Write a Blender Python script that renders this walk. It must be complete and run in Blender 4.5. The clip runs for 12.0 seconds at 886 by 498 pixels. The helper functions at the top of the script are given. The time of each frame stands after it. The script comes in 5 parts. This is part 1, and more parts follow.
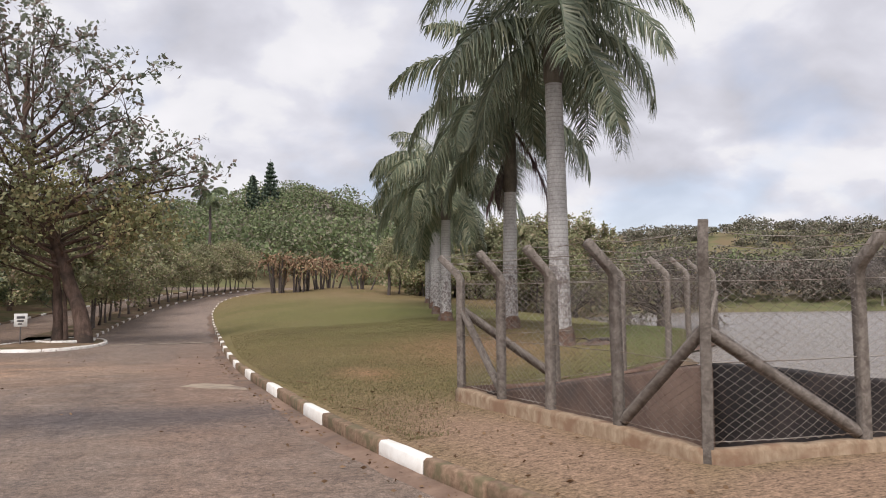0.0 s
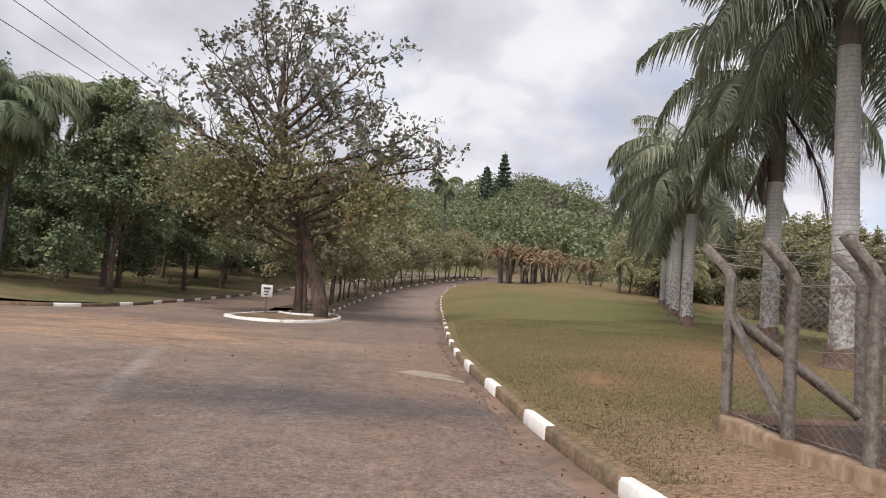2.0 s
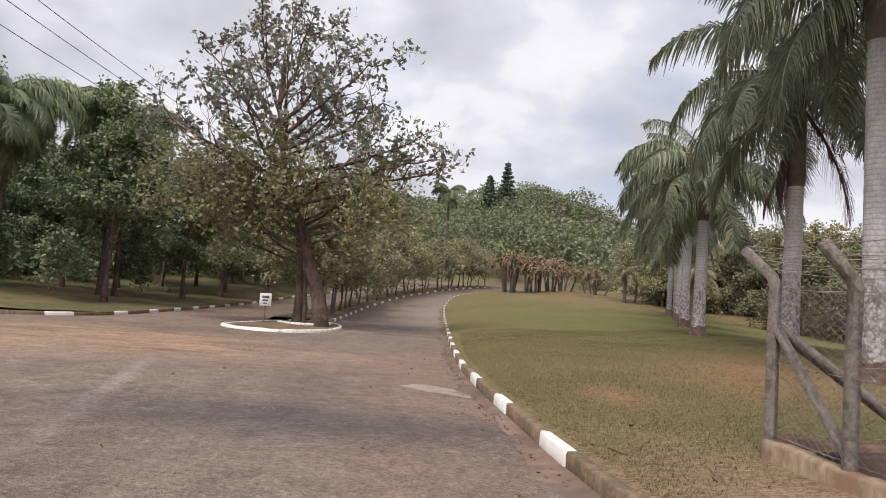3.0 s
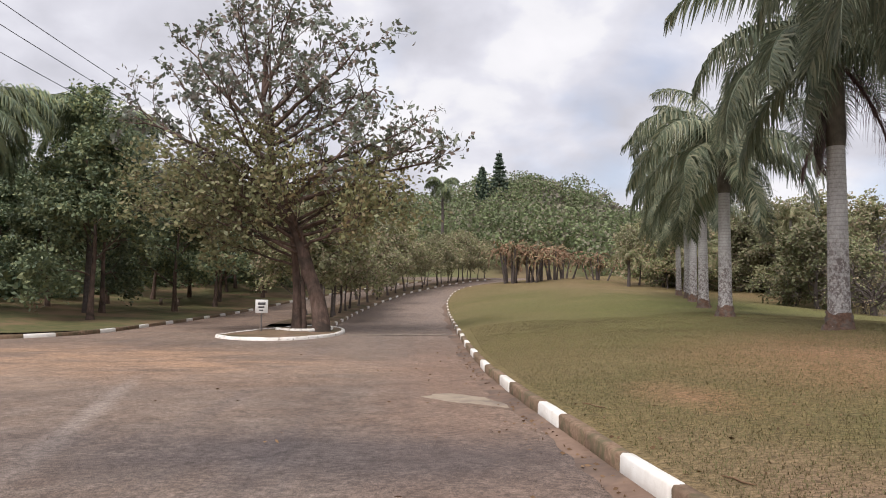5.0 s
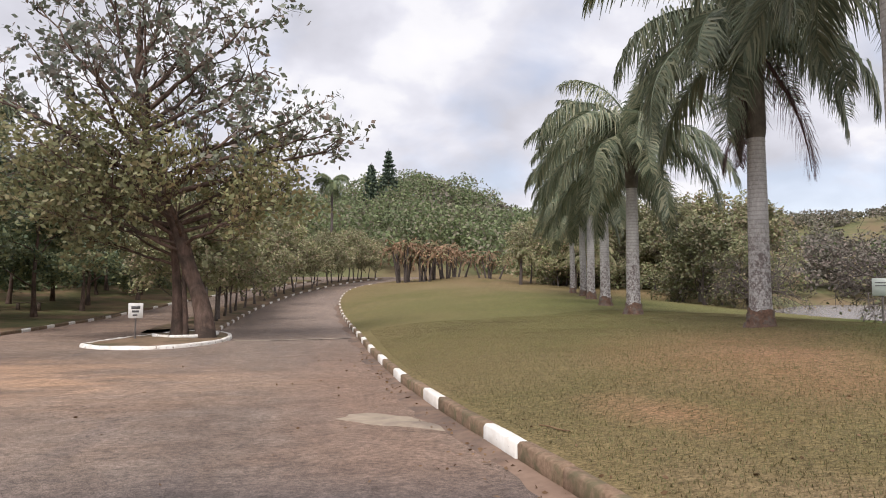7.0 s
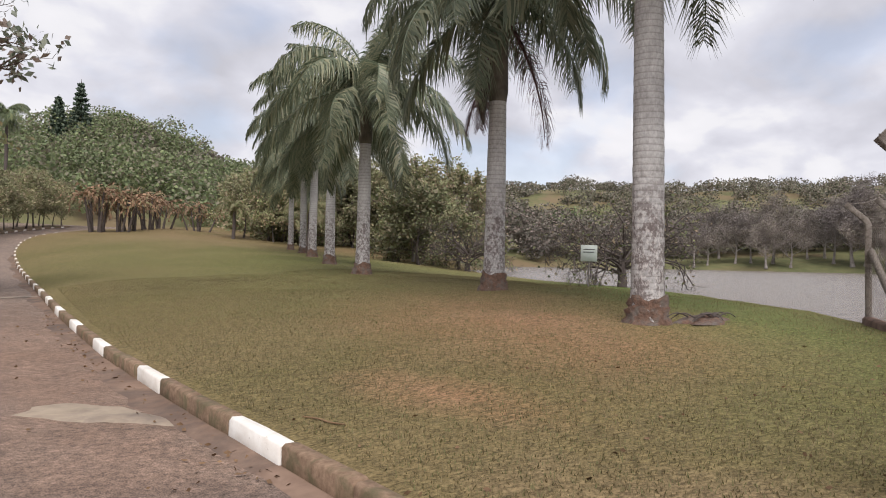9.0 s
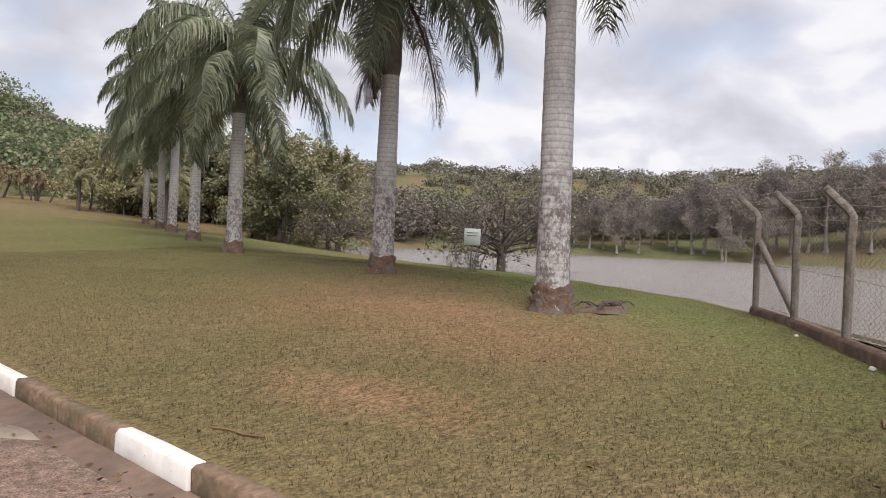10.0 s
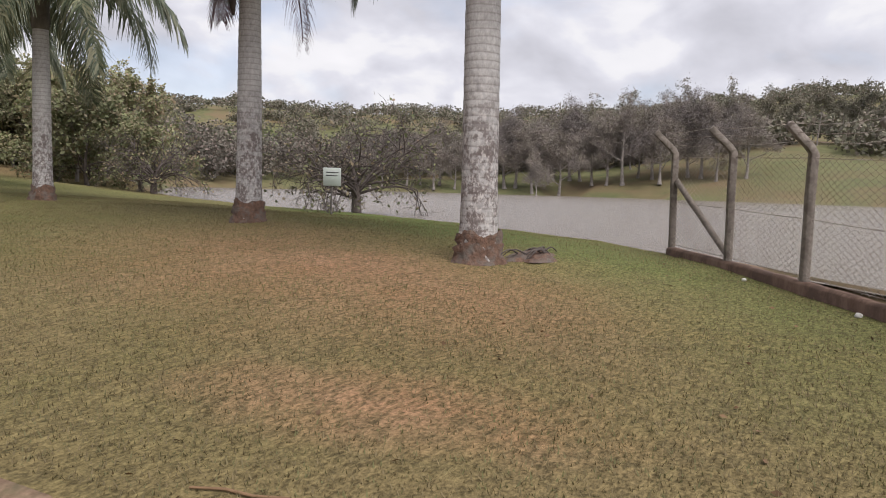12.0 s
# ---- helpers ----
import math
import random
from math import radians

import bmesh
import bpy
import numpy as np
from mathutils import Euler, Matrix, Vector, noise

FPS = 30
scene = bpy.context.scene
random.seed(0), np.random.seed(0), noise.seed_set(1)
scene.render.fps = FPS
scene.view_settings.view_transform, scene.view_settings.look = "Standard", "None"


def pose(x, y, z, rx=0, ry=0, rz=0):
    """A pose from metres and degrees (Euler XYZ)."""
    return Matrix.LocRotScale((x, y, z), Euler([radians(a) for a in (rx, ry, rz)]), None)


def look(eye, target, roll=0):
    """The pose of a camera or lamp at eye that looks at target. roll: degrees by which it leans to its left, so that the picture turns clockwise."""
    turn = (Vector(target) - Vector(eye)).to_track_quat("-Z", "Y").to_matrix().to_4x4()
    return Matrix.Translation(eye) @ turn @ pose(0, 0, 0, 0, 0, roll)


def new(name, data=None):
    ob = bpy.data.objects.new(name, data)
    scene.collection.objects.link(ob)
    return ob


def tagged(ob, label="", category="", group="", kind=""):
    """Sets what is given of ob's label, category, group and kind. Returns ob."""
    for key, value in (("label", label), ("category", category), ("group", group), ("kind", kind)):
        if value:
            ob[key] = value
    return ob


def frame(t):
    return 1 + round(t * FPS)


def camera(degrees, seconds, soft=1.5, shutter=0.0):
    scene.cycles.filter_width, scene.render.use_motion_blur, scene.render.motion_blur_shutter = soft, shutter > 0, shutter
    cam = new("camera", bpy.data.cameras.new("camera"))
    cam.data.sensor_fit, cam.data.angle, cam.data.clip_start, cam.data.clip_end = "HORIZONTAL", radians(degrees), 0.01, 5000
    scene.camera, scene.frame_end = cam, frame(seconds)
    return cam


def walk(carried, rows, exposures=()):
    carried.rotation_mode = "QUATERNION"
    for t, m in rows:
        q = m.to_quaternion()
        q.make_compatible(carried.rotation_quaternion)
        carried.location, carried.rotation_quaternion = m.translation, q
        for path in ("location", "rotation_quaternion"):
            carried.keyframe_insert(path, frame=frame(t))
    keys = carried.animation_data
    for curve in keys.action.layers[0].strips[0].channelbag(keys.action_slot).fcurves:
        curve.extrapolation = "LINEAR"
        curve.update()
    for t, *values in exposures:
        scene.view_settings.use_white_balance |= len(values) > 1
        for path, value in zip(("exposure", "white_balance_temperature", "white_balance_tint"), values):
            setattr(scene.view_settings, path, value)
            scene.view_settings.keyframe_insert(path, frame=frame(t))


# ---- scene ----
cam = camera(61.8, 12.0, 1.0)
PATH = [
    (0, (-0.022, -0.136, 1.48), (0.566, 1.769, 1.651), -0.3),
    (0.5, (0.086, 0.256, 1.509), (0.596, 2.167, 1.806), 1.6),
    (1, (0.056, 0.617, 1.477), (0.276, 2.591, 1.711), 0.6),
    (1.5, (0.107, 1.099, 1.486), (0.235, 3.088, 1.646), 1.7),
    (2, (0.157, 1.492, 1.461), (0.142, 3.487, 1.596), 4.2),
    (2.5, (0.146, 1.905, 1.448), (0.311, 3.896, 1.542), 2.0),
    (3, (0.106, 2.308, 1.456), (0.082, 4.302, 1.615), 4.3),
    (3.2, (0.083, 2.474, 1.457), (-0.032, 4.463, 1.627), 3.9),
    (4.8, (-0.243, 3.876, 1.461), (-0.352, 5.867, 1.62), 1.6),
    (5, (-0.272, 4.023, 1.46), (-0.28, 6.018, 1.607), 0.7),
    (5.5, (-0.379, 4.414, 1.487), (-0.426, 6.406, 1.662), 2.9),
    (6, (-0.485, 4.864, 1.476), (-0.39, 6.86, 1.567), 0.2),
    (6.5, (-0.567, 5.295, 1.452), (-0.383, 7.279, 1.617), 4.1),
    (6.7, (-0.604, 5.474, 1.466), (-0.398, 7.457, 1.619), 2.4),
    (8.3, (-0.748, 6.599, 1.586), (-0.031, 8.461, 1.726), -4.5),
    (8.5, (-0.749, 6.779, 1.589), (0.053, 8.61, 1.679), -3.4),
    (9, (-0.707, 7.221, 1.548), (0.313, 8.941, 1.586), 1.3),
    (9.5, (-0.739, 7.645, 1.548), (0.363, 9.314, 1.552), 2.0),
    (10, (-0.768, 8.128, 1.572), (0.555, 9.628, 1.569), 2.6),
    (10.5, (-0.771, 8.653, 1.596), (0.525, 10.176, 1.557), 2.2),
    (11, (-0.725, 9.166, 1.627), (0.764, 10.494, 1.479), 0.9),
    (11.5, (-0.631, 9.68, 1.658), (0.995, 10.843, 1.588), 1.2),
    (12, (-0.638, 10.149, 1.624), (1.018, 11.259, 1.469), 1.6),
]
walk(cam, [(t, look(eye, target, roll)) for t, eye, target, roll in PATH],
     [(0, 0.40, 6330, 13.5), (0.5, 0.34, 6330, 13.5), (1.5, 0.40, 6330, 13.5), (3, 0.46, 6330, 13.5), (5.5, 0.49, 6330, 13.5), (6.5, 0.58, 6330, 13.5), (8.5, 0.37, 6330, 13.5), (9, 0.44, 6330, 13.5),
      (10, 0.50, 6330, 13.5), (11, 0.53, 6330, 13.5), (11.5, 0.45, 6330, 13.5), (12, 0.45, 6330, 13.5)])

# ---------------------------------------------------------------- light
world = bpy.data.worlds.new("cloudy_sky")
scene.world = world
world.use_nodes = True


def node(nt, kind, at=None):
    n = nt.nodes.new(kind)
    for k, v in (at or {}).items():
        n.inputs[k].default_value = v
    return n


def ramp(nt, fac, *stops):
    n = nt.nodes.new("ShaderNodeValToRGB")
    e = n.color_ramp.elements
    while len(e) < len(stops):
        e.new(0.5)
    for el, (p, c) in zip(e, stops):
        el.position = p
        el.color = (*c, 1) if isinstance(c, tuple) else (c, c, c, 1)
    nt.links.new(fac, n.inputs[0])
    return n.outputs[0]


def calc(nt, op, a, b=None):
    n = nt.nodes.new("ShaderNodeMath")
    n.operation = op
    for i, v in enumerate((a, b)):
        if v is None:
            continue
        if isinstance(v, (int, float)):
            n.inputs[i].default_value = v
        else:
            nt.links.new(v, n.inputs[i])
    return n.outputs[0]


def blend(nt, fac, a, b, mode="MIX"):
    n = nt.nodes.new("ShaderNodeMix")
    n.data_type, n.blend_type = "RGBA", mode
    for i, v in ((0, fac), (6, a), (7, b)):
        if isinstance(v, (int, float)):
            n.inputs[i].default_value = v
        elif isinstance(v, tuple):
            n.inputs[i].default_value = (*v, 1)
        else:
            nt.links.new(v, n.inputs[i])
    return n.outputs[2]


SUN_EL, SUN_AZ = 52.0, 205.0      # degrees; the azimuth counts clockwise from +y


def make_sky():
    nt = world.node_tree
    nt.nodes.clear()
    sky = node(nt, "ShaderNodeTexSky")
    sky.sky_type, sky.sun_disc = "NISHITA", False
    sky.sun_elevation, sky.sun_rotation = radians(SUN_EL), radians(SUN_AZ)
    blue = node(nt, "ShaderNodeBackground", {"Strength": 0.13})
    nt.links.new(sky.outputs[0], blue.inputs[0])
    co = node(nt, "ShaderNodeTexCoord")
    sep = node(nt, "ShaderNodeSeparateXYZ")
    nt.links.new(co.outputs["Generated"], sep.inputs[0])
    up = calc(nt, "ADD", calc(nt, "MAXIMUM", sep.outputs[2], 0.0), 0.42)
    flat = node(nt, "ShaderNodeCombineXYZ")
    nt.links.new(calc(nt, "DIVIDE", sep.outputs[0], up), flat.inputs[0])
    nt.links.new(calc(nt, "DIVIDE", sep.outputs[1], up), flat.inputs[1])
    cover = node(nt, "ShaderNodeTexNoise", {"Scale": 2.3, "Detail": 9.0, "Roughness": 0.5, "Distortion": 0.15})
    heaps = node(nt, "ShaderNodeTexNoise", {"Scale": 4.6, "Detail": 10.0, "Roughness": 0.47, "Distortion": 0.25})
    broad = node(nt, "ShaderNodeTexNoise", {"Scale": 1.3, "Detail": 4.0, "Roughness": 0.5})
    for n in (cover, heaps, broad):
        nt.links.new(flat.outputs[0], n.inputs["Vector"])
    veil = ramp(nt, cover.outputs[0], (0.36, 0.72), (0.48, 1.0))
    shade = calc(nt, "ADD", calc(nt, "MULTIPLY", heaps.outputs[0], 0.62), calc(nt, "MULTIPLY", broad.outputs[0], 0.38))
    tone = ramp(nt, shade, (0.37, (0.50, 0.50, 0.53)), (0.46, (0.59, 0.59, 0.625)), (0.515, (0.67, 0.67, 0.70)), (0.545, (0.75, 0.745, 0.745)), (0.63, (0.80, 0.79, 0.785)))
    cloud = node(nt, "ShaderNodeBackground", {"Strength": 0.87})
    nt.links.new(tone, cloud.inputs[0])
    mix = node(nt, "ShaderNodeMixShader")
    nt.links.new(veil, mix.inputs[0])
    nt.links.new(blue.outputs[0], mix.inputs[1])
    nt.links.new(cloud.outputs[0], mix.inputs[2])
    out = node(nt, "ShaderNodeOutputWorld")
    nt.links.new(mix.outputs[0], out.inputs[0])


make_sky()
sun = new("sun", bpy.data.lights.new("sun", "SUN"))
sun.data.energy, sun.data.angle, sun.data.color = 2.7, radians(32), (1.0, 0.95, 0.88)
sun_dir = Vector((math.sin(radians(SUN_AZ)) * math.cos(radians(SUN_EL)), math.cos(radians(SUN_AZ)) * math.cos(radians(SUN_EL)), math.sin(radians(SUN_EL))))
sun.matrix_world = look(sun_dir * 50, (0, 0, 0))

# ---------------------------------------------------------------- materials


def material(name, rough=0.8, metal=0.0, spec=0.3):
    m = bpy.data.materials.new(name)
    m.use_nodes = True
    nt = m.node_tree
    b = nt.nodes["Principled BSDF"]
    b.inputs["Roughness"].default_value = rough
    b.inputs["Metallic"].default_value = metal
    b.inputs["Specular IOR Level"].default_value = spec
    return m, nt, b


def noise_of(nt, scale, detail=6.0, rough=0.55, distort=0.0, where=None):
    n = node(nt, "ShaderNodeTexNoise", {"Scale": scale, "Detail": detail, "Roughness": rough, "Distortion": distort})
    if where is not None:
        nt.links.new(where, n.inputs["Vector"])
    return n.outputs[0]


def place(nt, world_space=True):
    if world_space:
        return node(nt, "ShaderNodeNewGeometry").outputs["Position"]
    return node(nt, "ShaderNodeTexCoord").outputs["Object"]


def bump(nt, b, height, strength, distance=0.02):
    n = node(nt, "ShaderNodeBump", {"Strength": strength, "Distance": distance})
    nt.links.new(height, n.inputs["Height"])
    nt.links.new(n.outputs[0], b.inputs["Normal"])


def stretched(nt, vec, sx, sy, sz):
    n = node(nt, "ShaderNodeMapping")
    n.inputs["Scale"].default_value = (sx, sy, sz)
    nt.links.new(vec, n.inputs[0])
    return n.outputs[0]


def spot(nt, pos, x, y, rx, ry, turn=0.0, edge=0.5, ragged=0.5, scale=1.2):
    """A ragged stain on the ground round (x, y): 1 inside, 0 outside."""
    m = node(nt, "ShaderNodeMapping")
    m.vector_type = "TEXTURE"
    m.inputs["Location"].default_value = (x, y, 0)
    m.inputs["Rotation"].default_value = (0, 0, radians(turn))
    m.inputs["Scale"].default_value = (rx, ry, 1000)
    nt.links.new(pos, m.inputs[0])
    ln = node(nt, "ShaderNodeVectorMath")
    ln.operation = "LENGTH"
    nt.links.new(m.outputs[0], ln.inputs[0])
    n = noise_of(nt, scale, 5, 0.6, 0.3, pos)
    d = calc(nt, "ADD", ln.outputs["Value"], calc(nt, "MULTIPLY", calc(nt, "SUBTRACT", n, 0.5), 2 * ragged))
    return ramp(nt, calc(nt, "MULTIPLY", d, 0.5), (0.5 - edge / 2, 1.0), (0.5 + edge / 2, 0.0))


def asphalt():
    m, nt, b = material("worn_asphalt", 0.82, 0, 0.25)
    pos = place(nt)
    fine = noise_of(nt, 55, 4, 0.7, 0, pos)
    grit = node(nt, "ShaderNodeTexVoronoi", {"Scale": 75.0})
    nt.links.new(pos, grit.inputs["Vector"])
    mid = noise_of(nt, 1.6, 7, 0.6, 0.4, pos)
    big = noise_of(nt, 0.22, 5, 0.55, 0.6, pos)
    coarse = noise_of(nt, 16, 6, 0.75, 0, pos)
    streak = noise_of(nt, 1.0, 6, 0.6, 0.3, stretched(nt, pos, 1.3, 0.16, 1))
    c = blend(nt, ramp(nt, big, (0.38, 0.0), (0.62, 1.0)), (0.108, 0.078, 0.061), (0.160, 0.118, 0.091))
    c = blend(nt, calc(nt, "MULTIPLY", ramp(nt, mid, (0.42, 0.0), (0.7, 1.0)), 0.5), c, (0.19, 0.155, 0.13))
    c = blend(nt, calc(nt, "MULTIPLY", ramp(nt, streak, (0.52, 0.0), (0.72, 1.0)), 0.4), c, (0.072, 0.063, 0.066))
    # red soil washed over the junction
    soil = spot(nt, pos, -9.0, 20.0, 6.5, 3.4, -8, 0.5, 0.5, 0.45)
    soil2 = spot(nt, pos, -10.5, 40.0, 3.5, 14.0, 0, 0.5, 0.45, 0.4)
    soil3 = spot(nt, pos, -14.0, 11.0, 7.0, 4.0, 30, 0.6, 0.5, 0.5)
    haze = ramp(nt, noise_of(nt, 0.7, 6, 0.6, 0.8, stretched(nt, pos, 0.5, 1.6, 1)), (0.38, 0.25), (0.62, 1.0))
    c = blend(nt, calc(nt, "MULTIPLY", calc(nt, "MULTIPLY", soil, haze), 0.8), c, (0.31, 0.195, 0.122))
    c = blend(nt, calc(nt, "MULTIPLY", calc(nt, "MULTIPLY", soil2, haze), 0.6), c, (0.28, 0.19, 0.14))
    c = blend(nt, calc(nt, "MULTIPLY", calc(nt, "MULTIPLY", soil3, haze), 0.5), c, (0.26, 0.19, 0.14))
    wash = spot(nt, pos, -0.2, 17.5, 0.95, 9.0, 2, 0.7, 0.6, 0.9)
    c = blend(nt, calc(nt, "MULTIPLY", wash, 0.7), c, (0.175, 0.112, 0.080))
    # not soil: asphalt colour lifted along the lane to offset the avenue trees' shade
    lane = spot(nt, pos, -2.6, 54.0, 3.6, 26.0, 0, 0.5, 0.3, 0.4)
    c = blend(nt, calc(nt, "MULTIPLY", lane, 0.5), c, (0.215, 0.165, 0.135))
    # pale scuffs and a darker sealed stretch
    pale = spot(nt, pos, -4.4, 12.6, 0.13, 3.4, 15, 0.7, 0.6, 1.4)
    c = blend(nt, calc(nt, "MULTIPLY", pale, 0.32), c, (0.30, 0.26, 0.23))
    dark = spot(nt, pos, -1.2, 10.8, 3.2, 1.1, -4, 0.6, 0.45, 0.8)
    c = blend(nt, calc(nt, "MULTIPLY", dark, 0.72), c, (0.062, 0.053, 0.053))
    c = blend(nt, 0.75, c, ramp(nt, calc(nt, "ADD", calc(nt, "MULTIPLY", fine, 0.6), calc(nt, "MULTIPLY", grit.outputs["Distance"], 0.55)), (0.38, 0.2), (0.66, 0.82)), "OVERLAY")
    c = blend(nt, 0.62, c, ramp(nt, coarse, (0.36, 0.22), (0.64, 0.80)), "OVERLAY")
    blot = noise_of(nt, 3.6, 8, 0.68, 0.5, pos)
    c = blend(nt, 0.5, c, ramp(nt, blot, (0.34, 0.30), (0.66, 0.72)), "OVERLAY")
    nt.links.new(c, b.inputs["Base Color"])
    bump(nt, b, calc(nt, "ADD", fine, grit.outputs["Distance"]), 0.6, 0.01)
    return m


def lawn_mat():
    m, nt, b = material("dry_lawn", 0.92, 0, 0.1)
    pos = place(nt)
    big = noise_of(nt, 0.16, 5, 0.55, 0.5, pos)
    mid = noise_of(nt, 0.9, 6, 0.6, 0.5, pos)
    fine = noise_of(nt, 14, 5, 0.65, 0.2, stretched(nt, pos, 1.0, 1.9, 1))
    tuft = noise_of(nt, 45, 3, 0.6, 0, pos)
    clump = noise_of(nt, 5.5, 5, 0.7, 0.8, pos)
    c = blend(nt, ramp(nt, big, (0.36, 0.0), (0.6, 1.0)), (0.145, 0.118, 0.052), (0.205, 0.148, 0.078))
    c = blend(nt, calc(nt, "MULTIPLY", ramp(nt, mid, (0.45, 0.0), (0.68, 1.0)), 0.6), c, (0.180, 0.130, 0.068))
    green = spot(nt, pos, 12.4, 19.8, 2.1, 9.5, -32, 0.6, 0.4, 0.5)
    far = spot(nt, pos, 4.5, 42.0, 6.0, 20.0, 0, 0.8, 0.4, 0.3)
    c = blend(nt, calc(nt, "MULTIPLY", green, 0.8), c, (0.098, 0.150, 0.040))
    c = blend(nt, calc(nt, "MULTIPLY", far, 0.55), c, (0.115, 0.130, 0.040))
    c = blend(nt, calc(nt, "MULTIPLY", spot(nt, pos, 15.0, 38.0, 6.0, 15.0, -15, 0.8, 0.4, 0.3), 0.6), c, (0.120, 0.150, 0.045))
    red = calc(nt, "MULTIPLY", spot(nt, pos, 5.9, 16.2, 1.7, 3.2, -12, 0.9, 0.6, 0.9), 0.6)
    red2 = calc(nt, "MULTIPLY", spot(nt, pos, 2.55, 12.7, 0.36, 0.95, 12, 0.8, 0.7, 2.2), 0.5)
    c = blend(nt, calc(nt, "MULTIPLY", spot(nt, pos, 5.3, 11.2, 1.9, 1.0, 35, 0.6, 0.5, 0.9), 0.6), c, (0.125, 0.135, 0.048))
    soil = calc(nt, "MULTIPLY", calc(nt, "MAXIMUM", spot(nt, pos, 2.75, 6.0, 0.95, 3.3, 10, 0.6, 0.4, 1.2), spot(nt, pos, 4.6, 4.1, 2.4, 0.75, -5, 0.6, 0.4, 1.2)), 0.95)
    patchy = ramp(nt, fine, (0.36, 0.45), (0.56, 1.0))
    earth = blend(nt, ramp(nt, mid, (0.3, 0.0), (0.7, 1.0)), (0.30, 0.135, 0.082), (0.375, 0.195, 0.130))
    for s in (red, red2):
        c = blend(nt, calc(nt, "MULTIPLY", s, patchy), c, earth)
    c = blend(nt, soil, c, blend(nt, mid, (0.212, 0.138, 0.095), (0.288, 0.198, 0.138)))
    c = blend(nt, calc(nt, "MULTIPLY", ramp(nt, clump, (0.5, 0.0), (0.62, 1.0)), calc(nt, "MULTIPLY", calc(nt, "SUBTRACT", 1.0, soil), 0.45)), c, (0.085, 0.07, 0.036))
    c = blend(nt, 0.8, c, ramp(nt, calc(nt, "ADD", calc(nt, "MULTIPLY", fine, 0.55), calc(nt, "MULTIPLY", tuft, 0.45)), (0.38, 0.15), (0.62, 0.82)), "OVERLAY")
    nt.links.new(c, b.inputs["Base Color"])
    bump(nt, b, calc(nt, "ADD", fine, calc(nt, "MULTIPLY", tuft, 0.6)), 0.7, 0.03)
    return m


def speckled(name, a, bcol, scale, rough=0.85, bumps=0.3, dirt=None, dirt_scale=2.0, world_space=True, stretch=None, spec=0.25, vary=0.0, dist=0.01):
    """Two-scale mottled surface: colours a to bcol by a fine noise, dirt by a broad one."""
    m, nt, b = material(name, rough, 0, spec)
    pos = place(nt, world_space)
    v = stretched(nt, pos, *stretch) if stretch else pos
    n = noise_of(nt, scale, 7, 0.62, 0.25, v)
    c = blend(nt, ramp(nt, n, (0.34, 0.0), (0.66, 1.0)), a, bcol)
    if dirt:
        d = noise_of(nt, dirt_scale, 6, 0.6, 0.5, pos)
        c = blend(nt, calc(nt, "MULTIPLY", ramp(nt, d, (0.45, 0.0), (0.62, 1.0)), 0.85), c, dirt)
    if vary:
        r = node(nt, "ShaderNodeObjectInfo").outputs["Random"]
        hsv = node(nt, "ShaderNodeHueSaturation")
        nt.links.new(calc(nt, "ADD", calc(nt, "MULTIPLY", r, vary), 1 - vary / 2), hsv.inputs["Value"])
        nt.links.new(c, hsv.inputs["Color"])
        c = hsv.outputs[0]
    nt.links.new(c, b.inputs["Base Color"])
    bump(nt, b, n, bumps, dist)
    return m


def leaf(name, dark, light, odd=None, rough=0.55, glow=0.25, vary=0.35):
    """Leaves: each one its own tone, a little light passing through."""
    m, nt, b = material(name, rough, 0, 0.35)
    g = node(nt, "ShaderNodeNewGeometry")
    r = g.outputs["Random Per Island"]
    c = blend(nt, r, dark, light)
    if odd:
        c = blend(nt, ramp(nt, calc(nt, "FRACT", calc(nt, "MULTIPLY", r, 37.0)), (0.62, 0.0), (0.75, 1.0)), c, odd)
    clump = noise_of(nt, 0.35, 3, 0.5, 0, g.outputs["Position"])
    stand = noise_of(nt, 0.10, 2, 0.5, 0, g.outputs["Position"])
    c = blend(nt, calc(nt, "MULTIPLY", ramp(nt, stand, (0.46, 0.0), (0.6, 1.0)), 0.45), c, tuple(0.62 * v * k for v, k in zip(light, (0.92, 0.95, 1.1))))
    hsv = node(nt, "ShaderNodeHueSaturation")
    o = node(nt, "ShaderNodeObjectInfo").outputs["Random"]
    val = calc(nt, "ADD", calc(nt, "MULTIPLY", clump, 0.8), calc(nt, "ADD", calc(nt, "MULTIPLY", o, vary), 0.6 - vary / 2))
    nt.links.new(val, hsv.inputs["Value"])
    nt.links.new(c, hsv.inputs["Color"])
    nt.links.new(hsv.outputs[0], b.inputs["Base Color"])
    tr = node(nt, "ShaderNodeBsdfTranslucent")
    nt.links.new(hsv.outputs[0], tr.inputs[0])
    mix = node(nt, "ShaderNodeMixShader", {0: glow})
    nt.links.new(b.outputs[0], mix.inputs[1])
    nt.links.new(tr.outputs[0], mix.inputs[2])
    nt.links.new(mix.outputs[0], nt.nodes["Material Output"].inputs[0])
    return m


